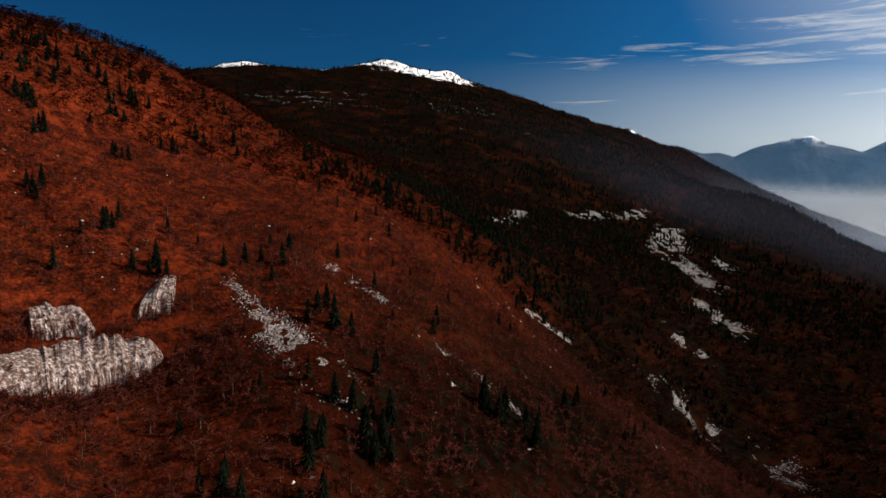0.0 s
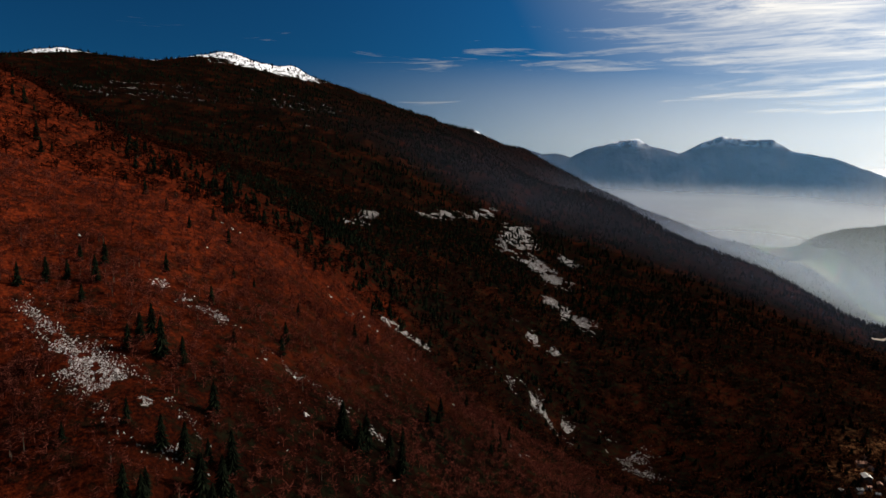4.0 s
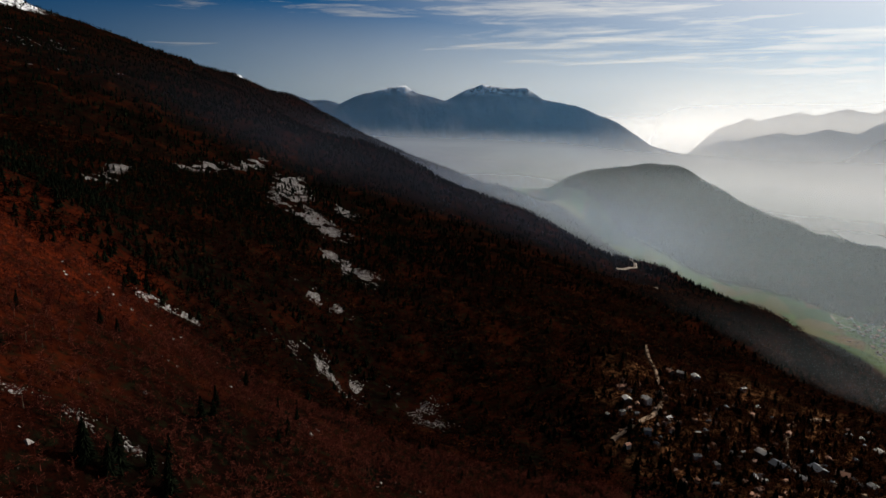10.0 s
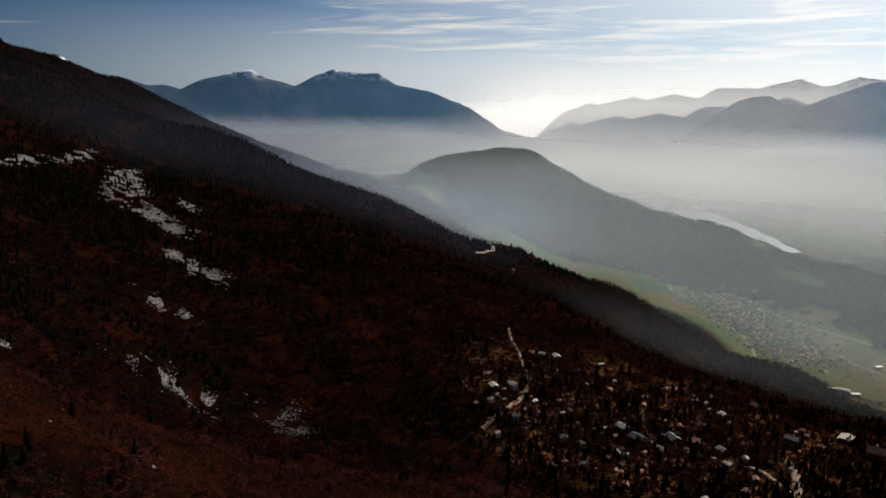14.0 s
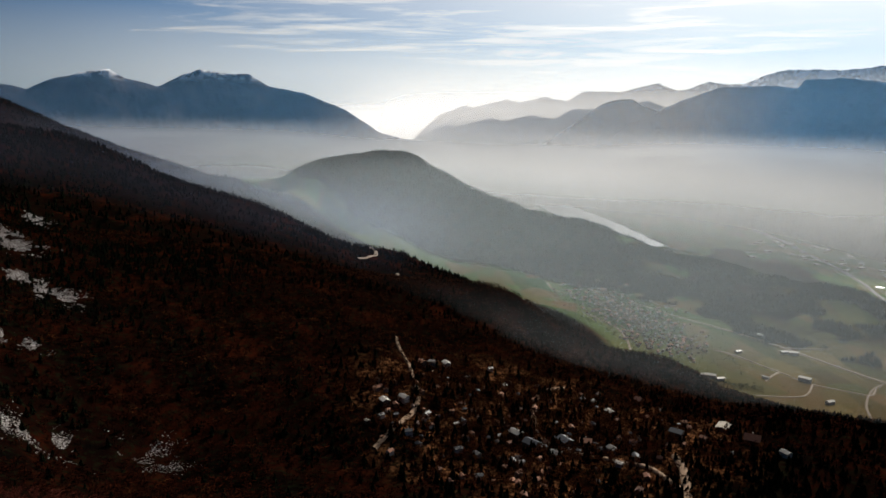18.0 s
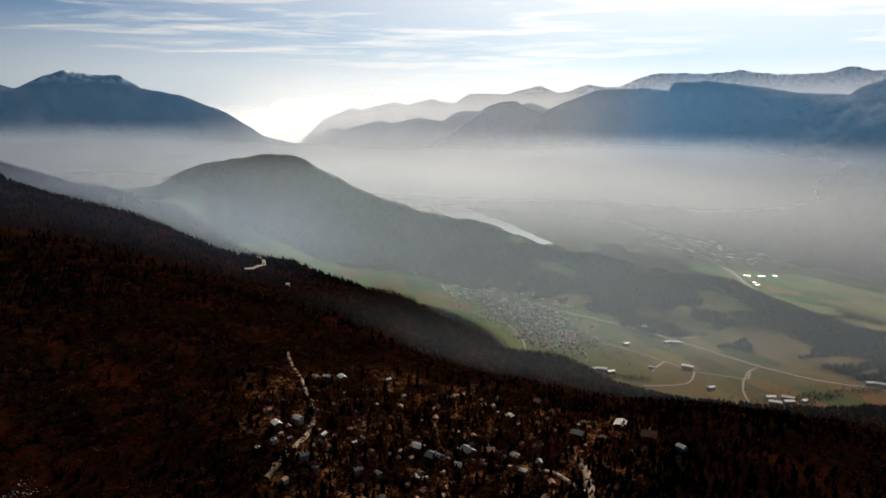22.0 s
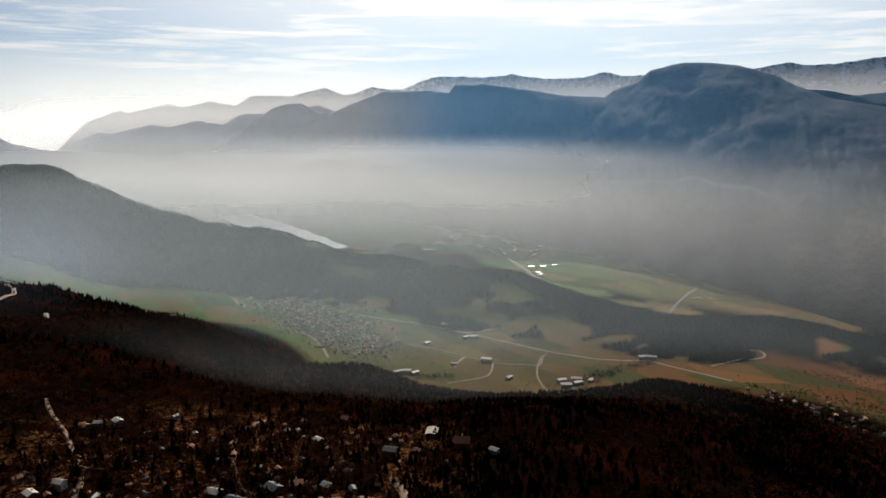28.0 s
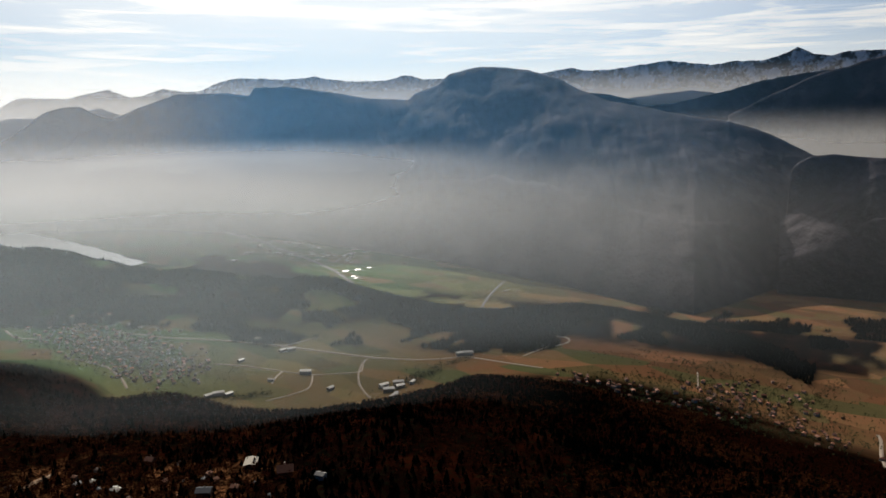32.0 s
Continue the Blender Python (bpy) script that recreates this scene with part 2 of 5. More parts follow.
OLD_PLASTER = simple("weathered_plaster", [(0.07, 0.046, 0.032), (0.20, 0.135, 0.095), (0.58, 0.50, 0.42)], 0.3)
VILLAGE_PLASTER = simple("village_plaster", [(0.16, 0.11, 0.08), (0.34, 0.27, 0.22), (0.62, 0.57, 0.50)], 0.3)
VILLAGE_TILE = simple("village_roof_tiles", [(0.09, 0.040, 0.026), (0.22, 0.080, 0.045), (0.36, 0.15, 0.085)], 1.2, 0.75, relief=0.05)
PLASTER = simple("house_plaster", [(0.14, 0.10, 0.075), (0.26, 0.21, 0.17), (0.46, 0.42, 0.37)], 0.3)
ROOF_TILE = simple("roof_tiles", [(0.06, 0.035, 0.026), (0.20, 0.085, 0.05), (0.42, 0.20, 0.12)], 1.2, 0.75, relief=0.05)
ROOF_PALE = simple("pale_sheet_roof", [(0.12, 0.11, 0.10), (0.34, 0.31, 0.27), (0.58, 0.53, 0.45)], 0.6, 0.35, spec=0.6)
ROOF_CREAM = simple("cream_sheet_roof", [(0.26, 0.23, 0.19), (0.38, 0.34, 0.28)], 0.5)
ROOF_DARK = simple("slate_roof", [(0.016, 0.018, 0.022), (0.045, 0.048, 0.056)], 1.0, 0.5, spec=0.35)
WOOD = simple("weathered_timber", [(0.06, 0.035, 0.02), (0.14, 0.085, 0.05)], 1.5)
PANE = simple("window_glass", [(0.02, 0.025, 0.03), (0.05, 0.055, 0.06)], 0.5, 0.1, spec=0.6)
WATER = simple("lake_water", [(0.95, 0.96, 0.97), (0.98, 0.98, 0.98)], 0.002, 0.5, 1.0, per_object=False, spec=1.0)


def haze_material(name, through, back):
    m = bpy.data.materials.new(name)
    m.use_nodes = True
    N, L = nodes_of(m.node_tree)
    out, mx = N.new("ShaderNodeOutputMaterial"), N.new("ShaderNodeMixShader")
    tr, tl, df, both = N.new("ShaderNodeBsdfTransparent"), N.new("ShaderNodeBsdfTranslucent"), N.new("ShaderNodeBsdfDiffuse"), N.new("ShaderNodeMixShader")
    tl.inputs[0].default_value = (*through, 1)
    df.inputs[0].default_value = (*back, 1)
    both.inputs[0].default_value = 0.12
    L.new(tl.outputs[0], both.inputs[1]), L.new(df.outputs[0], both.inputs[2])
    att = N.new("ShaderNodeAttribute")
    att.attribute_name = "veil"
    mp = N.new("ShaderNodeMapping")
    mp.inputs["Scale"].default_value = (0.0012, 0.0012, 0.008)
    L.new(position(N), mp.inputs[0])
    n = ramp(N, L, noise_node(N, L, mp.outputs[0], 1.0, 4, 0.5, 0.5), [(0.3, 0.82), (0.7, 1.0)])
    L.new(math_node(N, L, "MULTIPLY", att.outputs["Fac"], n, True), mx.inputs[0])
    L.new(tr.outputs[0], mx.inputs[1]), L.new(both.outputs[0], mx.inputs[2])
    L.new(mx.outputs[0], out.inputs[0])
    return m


# tints of the stand-in sheets: sunlit haze, pale air and blue air
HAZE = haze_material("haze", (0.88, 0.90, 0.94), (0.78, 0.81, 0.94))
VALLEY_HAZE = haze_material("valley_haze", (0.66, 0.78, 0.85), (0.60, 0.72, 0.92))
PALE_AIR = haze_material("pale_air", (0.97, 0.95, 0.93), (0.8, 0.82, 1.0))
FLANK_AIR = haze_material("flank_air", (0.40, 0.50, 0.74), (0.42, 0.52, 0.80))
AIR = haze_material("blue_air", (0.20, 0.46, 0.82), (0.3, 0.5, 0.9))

# ---- helpers for meshes ----


def empty(name, m=None):
    ob = new(name)
    ob.empty_display_size = 1.0
    if m is not None:
        ob.matrix_world = m
    return ob


def as_mesh(name, verts, faces, mat, smooth=False):
    """A mesh from arrays: verts (n,3), faces (m,3) or (m,4)."""
    verts, faces = np.asarray(verts, np.float32), np.asarray(faces, np.int32)
    me = bpy.data.meshes.new(name)
    k = faces.shape[1]
    me.vertices.add(len(verts)), me.loops.add(faces.size), me.polygons.add(len(faces))
    me.vertices.foreach_set("co", verts.ravel())
    me.loops.foreach_set("vertex_index", faces.ravel())
    me.polygons.foreach_set("loop_start", np.arange(0, faces.size, k, dtype=np.int32))
    me.polygons.foreach_set("use_smooth", np.full(len(faces), smooth))
    me.update(calc_edges=True)
    me.materials.append(mat)
    return me


def part(name, bm, mat, parent, label=""):
    me = bpy.data.meshes.new(name)
    bm.to_mesh(me)
    bm.free()
    me.materials.append(mat)
    ob = new(name, me)
    ob.parent = parent
    return tagged(ob, label)


def mesh_part(name, me, parent, label=""):
    ob = new(name, me)
    ob.parent = parent
    return tagged(ob, label)


def grid_faces(nu, nv):
    i = np.arange(nu - 1)[:, None] * nv + np.arange(nv - 1)[None]
    return np.stack([i, i + nv, i + nv + 1, i + 1], -1).reshape(-1, 4)


def colour_layer(me, rgb):
    a = me.color_attributes.new("cover", "FLOAT_COLOR", "POINT")
    a.data.foreach_set("color", np.c_[rgb, np.ones(len(rgb))].astype(np.float32).ravel())


def step(a, b, x):
    t = np.clip((np.asarray(x, float) - a) / (b - a), 0, 1)
    return t * t * (3 - 2 * t)


# smooth value noise on arrays
_perm = np.random.RandomState(7).rand(256, 256)


def vnoise(x, y):
    xi, yi = np.floor(x).astype(int), np.floor(y).astype(int)
    fx, fy = x - xi, y - yi
    fx, fy = fx * fx * (3 - 2 * fx), fy * fy * (3 - 2 * fy)
    p = lambda i, j: _perm[i & 255, j & 255]
    return (p(xi, yi) * (1 - fx) + p(xi + 1, yi) * fx) * (1 - fy) + (p(xi, yi + 1) * (1 - fx) + p(xi + 1, yi + 1) * fx) * fy


def fbm(x, y, octaves=4):
    s, a = 0, 0.5
    for o in range(octaves):
        s = s + a * (vnoise(x * 2**o + 17.3 * o, y * 2**o + 9.1 * o) - 0.5)
        a *= 0.5
    return s


# ---- the lie of the land: crest, gully and foot lines, (x, y, height) ----
NEAR_FLANK = [(-250, 62, 503), (-215, 28, 466), (-161, 73, 474), (-141, 70, 458), (-122, 154, 444), (-108, 147, 422), (-171, 185, 463), (-144, 202, 435), (-220, 133, 501), (-228, 358, 439), (-211, 384, 410), (-356, 384, 523), (-423, 144, 575), (0, 0, 405), (60, -150, 430), (110, 150, 355), (-200, -250, 530)]
UPPER_FLANK = [(-493, 92, 644), (-546, 173, 659), (-555, 260, 640), (-661, 375, 605), (-679, 472, 592), (-600, -300, 740), (-886, 1261, 648), (-423, 1243, 440), (-1300, 300, 600), (-1100, 800, 640), (-1900, 700, 800)]
MID_FLANK = [(-220, 626, 386), (-230, 808, 374), (-168, 496, 353), (-134, 504, 313), (-113, 550, 312), (-69, 522, 301), (43, 899, 323), (87, 862, 311), (157, 1344, 262), (258, 1270, 222), (281, 1704, 185)]
TERRACE = [(134, 602, 295), (106, 560, 291), (176, 707, 271), (211, 549, 262), (410, 524, 250), (392, 486, 262), (280, 651, 249), (417, 946, 190), (250, 300, 280), (500, 100, 235), (500, -200, 270)]
LOW_CREST = [(386, 1028, 263), (519, 849, 196), (590, 690, 175), (512, 494, 263), (600, 510, 236), (613, 920, 164), (696, 740, 145), (903, 600, 152), (936, 520, 149), (880, 350, 150), (776, 258, 184), (692, 140, 218)]
SPUR = [(-1419, 1989, 836), (-1109, 1998, 728), (-810, 1973, 628), (-596, 1942, 496), (-409, 1918, 480), (-192, 1870, 380), (50, 1779, 306), (327, 1647, 212), (493, 1447, 154), (584, 1194, 129)]
SNOW_CREST = [(-2434, 1483, 910), (-2382, 1564, 969), (-2315, 1662, 988), (-2235, 1768, 950), (-2149, 1872, 901), (-2072, 1957, 961), (-1972, 1987, 987), (-1893, 2036, 1009), (-1863, 2090, 983), (-1862, 2197, 977), (-1802, 2336, 986), (-1703, 2409, 908), (-1633, 2457, 889), (-1540, 2516, 873), (-1428, 2524, 824), (-2700, 900, 1000), (-2900, 2400, 800)]
BACK_SPUR = [(-1339, 2906, 766), (-1265, 2940, 756), (-1112, 3001, 677), (-1038, 3027, 671), (-921, 3012, 607), (-804, 2994, 551), (-674, 2975, 471), (-444, 2947, 393), (-290, 2885, 351), (-48, 2800, 290), (176, 2694, 215), (260, 2587, 176), (-350, 2450, 260), (150, 2150, 130), (450, 1850, 70)]
VALLEY = [(1087, 1581, 0), (1230, 1043, 0), (1317, 868, 0), (895, 1587, 0), (825, 1375, 6), (980, 1961, 0), (1073, 864, 4), (1457, 723, 0), (1402, 326, 6), (1300, 103, 10), (1510, 381, 0), (700, 2450, 35), (600, 2100, 8), (560, 2330, 36), (320, 2630, 84), (60, 2960, 136), (760, 1180, 0), (700, 1050, 15), (620, 1180, 60), (750, 900, 55), (800, 1000, 8), (850, 850, 12), (20, 3600, 172), (250, 3700, 172), (-200, 3700, 190), (1150, -100, 40), (1700, -300, 0), (1000, 3500, -40)]
WOODED_RIDGE = [(150, 3010, 276), (232, 2950, 307), (310, 2935, 337), (495, 2960, 372), (618, 2884, 378), (776, 2742, 271), (945, 2582, 194), (1164, 2325, 135), (1309, 2070, 70), (1384, 1837, 69), (1460, 1645, 52), (1513, 1456, 77), (1536, 1278, 38), (1538, 1023, 14), (1518, 880, 8), (1519, 718, 0), (1690, 752, 44), (1789, 640, 32), (1786, 482, 12), (1820, 280, -8)]
LOWER_VALLEY = [(2012, 1747, -60), (2152, 1173, -60), (2643, 1879, -60), (2418, 2303, -60), (1934, 4087, -60), (1874, 3038, -60), (2530, 3013, -60), (2876, 461, -60), (2065, 544, -55), (2400, 0, -50), (1500, 3800, -55), (3300, 1500, -60), (2600, 4000, -60)]
LINES = np.array(NEAR_FLANK + UPPER_FLANK + MID_FLANK + TERRACE + LOW_CREST + SPUR + SNOW_CREST + BACK_SPUR + VALLEY + WOODED_RIDGE + LOWER_VALLEY, float)


def unrest(x, y):
    return 30 * fbm(x / 260, y / 260, 3) + 16 * fbm(x / 55 + 5, y / 55, 3) - 6


def solve_land():
    # the heights above are those of the finished, uneven ground
    LINES[:, 2] -= unrest(LINES[:, 0], LINES[:, 1]) * step(30, 90, LINES[:, 2]) * step(650, 1000, np.hypot(LINES[:, 0], LINES[:, 1]))
    p = LINES[:, :2]
    d = np.sqrt(((p[:, None] - p[None]) ** 2).sum(-1) + 30.0**2)
    n = len(p)
    a = np.zeros((n + 3, n + 3))
    a[:n, :n] = d - np.eye(n) * 6.0
    a[:n, n], a[:n, n + 1:], a[n, :n], a[n + 1:, :n] = 1, p / 1000, 1, p.T / 1000
    return np.linalg.solve(a, np.r_[LINES[:, 2], 0, 0, 0])


LAND = solve_land()


def smooth_land(x, y):
    x, y = np.asarray(x, float), np.asarray(y, float)
    h = LAND[-3] + LAND[-2] * x / 1000 + LAND[-1] * y / 1000
    for (a, b, _), w in zip(LINES, LAND):
        h = h + w * np.sqrt((x - a) ** 2 + (y - b) ** 2 + 900.0)
    return h


def corridor(x, y):
    """The upper valley floor, running away between the flank and the wooded hill."""
    c = np.interp(y, [2100, 2350, 2630, 2950, 3600, 4600], [700, 560, 330, 70, 20, 0])
    w = np.interp(y, [2100, 2630, 2950, 3600, 4600], [130, 110, 120, 240, 350])
    return (1 - step(0.75, 1.15, np.abs(x - c) / w)) * step(2000, 2200, y)


def land(x, y):
    x, y = np.asarray(x, float), np.asarray(y, float)
    h = smooth_land(x, y)
    # beyond the mapped ground the land levels out
    r = np.hypot(x, y)
    far = step(3300, 4400, r)
    east = step(-400, 900, x)
    up = 1 - step(10, 19, np.degrees(np.arctan2(x, np.maximum(y, 1.0))))
    h = h * (1 - far) + far * (east * (-60 + 240 * up) + (1 - east) * np.clip(h, 200, 900))
    # two valley floors, the western one higher, parted by the wooded ridge
    ridge_x = np.interp(y, [0, 280, 752, 1023, 1456, 2070, 2325, 2884, 3600], [1900, 1820, 1690, 1538, 1513, 1309, 1164, 618, 500])
    low = -60 * step(0, 260, x - ridge_x) * (1 - far * up)
    over = h - low
    over = np.where(over > 0, over * (1 - step(70, 330, x - ridge_x) * step(300, 700, y) * (1 - far)), over)
    h = low + over
    h = low + np.where(over > 14, over, 14 * np.exp((np.clip(over, -200, 14) - 14) / 14))
    h = np.where(over < 14, low + (h - low) * 0.6 + 0.4 * 14 * step(-10, 14, over), h)
    wild = step(16, 60, over) * (1 - corridor(x, y))
    h = h + wild * unrest(x, y)
    return np.maximum(h, -61)


def ground_z(x, y):
    return float(land(np.array([x]), np.array([y]))[0])


CLEARINGS = [(1253, 1943, 70), (1284, 1827, 45), (1357, 1595, 60), (1282, 1394, 60), (1297, 1291, 55), (1443, 1362, 50), (1397, 1195, 60), (1359, 1084, 40), (1120, 2416, 60), (1277, 2210, 50), (1495, 1759, 40), (700, 2600, 60), (520, 2780, 50)]


def ridge_wood(x, y):
    """The woods on the ridge between the two valleys, with their clearings."""
    x, y = np.asarray(x, float), np.asarray(y, float)
    n = fbm(x / 70 + 31, y / 70, 3)
    foot = np.interp(y, [700, 898, 1028, 1112, 1244, 1403, 1583, 1713, 1909, 2090, 2400, 2700, 3100], [1480, 1330, 1343, 1271, 1182, 1144, 1152, 1086, 1002, 886, 640, 400, 150])
    back = np.interp(y, [0, 280, 752, 1023, 1456, 2070, 2325, 2884, 3600], [1900, 1820, 1690, 1538, 1513, 1309, 1164, 618, 500]) + 190
    w = step(-20, 15, x - foot + 90 * n) * (1 - step(-20, 30, x - back + 120 * n)) * step(690, 720, y) * (1 - step(3050, 3200, y))
    crest = np.interp(y, [0, 280, 752, 1023, 1456, 2070, 2325, 2884, 3600], [1900, 1820, 1690, 1538, 1513, 1309, 1164, 618, 500])
    w = w * (1 - step(0.12, 0.15, fbm(x / 130 + 71, y / 80, 3)) * step(90, 130, np.abs(x - crest)))
    for a, b, s in CLEARINGS:
        u, v = (x - a) * 0.94 + (y - b) * 0.34, (y - b) * 0.94 - (x - a) * 0.34
        w = w * step(0.55, 0.95, np.hypot(u / s, v / (1.7 * s)) + 1.6 * n)
    ln = np.interp(y, [150, 280, 482, 640, 752, 860], [1590, 1690, 1775, 1789, 1690, 1740])
    w = np.maximum(w, 1 - step(95, 125, np.hypot(x - 1665, y - 805) + 70 * n))
    east = step(0.05, 0.10, fbm(x / 170 + 3, y / 90 + 8, 3)) * step(1560, 1640, x) * (1 - step(2250, 2400, x)) * (1 - step(620, 720, y))
    w = np.maximum(w, east)
    return np.maximum(w, (1 - step(60, 90, np.abs(x - ln) + 90 * n)) * step(130, 220, y) * (1 - step(820, 880, y)))


def lit_beech_slope(x, y):
    """The near flank, grown with beech and strewn with its leaves; its soft edge imitates the slope turning from the
    sun.
    """
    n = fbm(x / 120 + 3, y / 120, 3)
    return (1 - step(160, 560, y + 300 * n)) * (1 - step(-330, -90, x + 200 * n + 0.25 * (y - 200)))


def make_ground():
    az = np.radians(np.r_[np.arange(-180, -84, 3.0), np.arange(-84, 100, 0.27), np.arange(100, 179, 3.0), 180.0])
    r = np.r_[0.0, np.geomspace(25, 4850, 430)]
    A, R = np.meshgrid(az, r, indexing="ij")
    x, y = (R * np.sin(A)).ravel(), (R * np.cos(A)).ravel()
    z = land(x, y)
    me = as_mesh("ground", np.c_[x, y, z], grid_faces(len(az), len(r)), GROUND, True)
    h = smooth_land(x, y)
    floor_m = 1 - step(14, 30, np.where(x > 1500, h + 55 * step(0, 250, x - 1500), h))
    floor_m = np.where((x > 1150) & (h < 130), np.maximum(floor_m, step(0.02, 0.10, fbm(x / 160, y / 110, 3)) * step(1150, 1350, x)), floor_m)
    floor_m = np.maximum(floor_m, corridor(x, y)) * (1 - ridge_wood(x, y))
    snow = step(840, 950, z + 160 * fbm(x / 200, y / 200)) * 0.55
    for a, b, w in ((-1790, 2310, 95), (-1570, 2480, 60), (-2230, 1700, 70), (-1330, 2900, 60)):
        snow = snow + 0.42 * np.exp(-(((x - a) / w) ** 2 + ((y - b) / w) ** 2))
    pale = (1 - step(0.7, 1.15, np.hypot((x - 255) / 190, (y - 590) / 190))) * step(-0.08, 0.1, fbm(x / 26, y / 26, 3)) * 0.8
    colour_layer(me, np.c_[floor_m, snow, pale])
    # woodland shade is put into the floor colour away from the lit slope
    wood = me.attributes.new("shaded_wood_floor", "FLOAT", "POINT")
    wood.data.foreach_set("value", (1 - lit_beech_slope(x, y)).astype(np.float32))
    return tagged(new("ground", me), "rust-brown wooded mountainside falling to green and brown valley fields", "ground", kind="structure")


make_ground()


def hill_range(name, sky, near, far, base, label, snow=9999, rough=0.16, seed=0, cliff=1.0):
    """A mountain whose crest follows bearings and heights (degrees) and rises from its foot (near) to its crest (far), in metres."""
    s = np.array(sky, float)
    az = np.arange(s[0, 0] - 0.5, s[-1, 0] + 0.51, 0.07)
    el = np.interp(az, s[:, 0], s[:, 1])
    el = el + 0.10 * fbm(az * 1.3 + seed, az * 0 + seed, 4) + rough * fbm(az * 2.6 + seed, az * 0 + 2 * seed, 4)
    nr = np.interp(az, *np.array(near, float).T) if isinstance(near, list) else np.full(len(az), float(near))
    fr = np.interp(az, *np.array(far, float).T) if isinstance(far, list) else np.full(len(az), float(far))
    t = np.r_[np.linspace(0, 1, 60), 1.12, 1.3]
    A, T = np.meshgrid(np.radians(az), t, indexing="ij")
    # spurs and gullies wander off the fall line on the way down
    low = 1 - np.clip(T, 0, 1)
    bend = np.degrees(A) + 5.0 * low * fbm(T * 3.0 + seed, np.degrees(A) * 0.12 + seed, 3)
    wide = np.convolve(np.pad(el, 70, mode="edge"), np.ones(141) / 141, "valid")
    crest = np.interp(bend, az, el) * (1 - step(0, 0.14, low)) + np.interp(bend, az, wide) * step(0, 0.14, low)
    top = 550 + fr[:, None] * np.tan(np.radians(crest))
    R = nr[:, None] + (fr - nr)[:, None] * T
    H = (np.clip(T, 0, 1) ** cliff) * np.where(T > 1, 1 - (T - 1) * 2.2, 1)
    z = base - 8 + (top - base + 8) * H
    body = np.sin(np.pi * np.clip(T, 0, 1)) ** 0.7
    ribs = 0.7 * fbm(R * np.sin(A) / 330 + seed, R * np.cos(A) / 330, 5) + 0.14 * fbm(R * np.sin(A) / 90 + seed, R * np.cos(A) / 90, 4) + 0.3 * fbm(np.degrees(A) * 0.8 + seed + 2 * T, T * 4.0, 4)
    ribs = np.where(T < 0.3, np.abs(ribs), ribs)
    z = z + ribs * (top - base) * 0.22 * body * step(0.02, 0.3, T)
    R = np.minimum(R, 4880)
    x, y = (R * np.sin(A)).ravel(), (R * np.cos(A)).ravel()
    me = as_mesh(name, np.c_[x, y, z.ravel()], grid_faces(len(az), len(t)), FAR_ROCK, True)
    sn = step(snow - 40, snow + 40, z.ravel())
    colour_layer(me, np.c_[sn * 0, sn, sn * 0])
    return tagged(new(name, me), label, "mountain", kind="structure")


hill_range("mountain_twin_peaks", [(-27, 3.6), (-24.66, 3.8), (-22.95, 3.68), (-20.2, 2.35), (-19.08, 2.29), (-17.14, 1.63), (-16.03, 1.72), (-14.86, 1.4), (-13.81, 1.96), (-11.5, 2.62), (-9.59, 2.91), (-8.55, 2.32), (-6.32, 1.73), (-4.61, 2.58), (-3.26, 3.02), (-1.03, 2.73), (0.32, 2.74), (1.67, 1.86), (4.41, 1.33), (7.63, 0.08), (10.42, -1.82), (12.27, -2.27), (14.1, -2.48), (15.48, -3.15), (16.85, -3.5), (18.25, -4.75), (19.2, -5.6)],
           [(-24, 3500), (-6, 3550), (2, 3850), (19, 3900)], 4350, 0, "blue hazy mountain with two snow-dusted summits", 735, 0.07, seed=3)
hill_range("mountain_far_chain", [(12.8, -2.6), (14.01, -1.45), (15.15, -0.37), (17.37, 0.41), (18.03, 0.23), (20.72, 0.93), (21.61, 0.61), (23.64, 1.05), (25.45, 0.73), (26.82, 1.52), (29.53, 1.42), (30.88, 1.77), (32.45, 2.06), (33.81, 1.53), (34.47, 1.61), (36.01, 2.16), (37.34, 1.93), (40, 2)],
           4655, 4820, -60, "pale far mountain chain with snowy tops", 690, 0.12, seed=11)
hill_range("mountain_cone", [(16, -5), (17.19, -3.94), (17.88, -3.59), (19.02, -2.98), (20.37, -3.08), (21.5, -3.9), (23.56, -2.76), (26.33, -0.88), (28.16, 0.45), (29.29, 0.85), (30.42, 0.89), (31.33, 0.35), (32.46, -0.01), (35, -1.2), (37, -2.2)], 4485, 4620, -60, "hazy cone-shaped mountain beyond the lake", rough=0.07, seed=17)
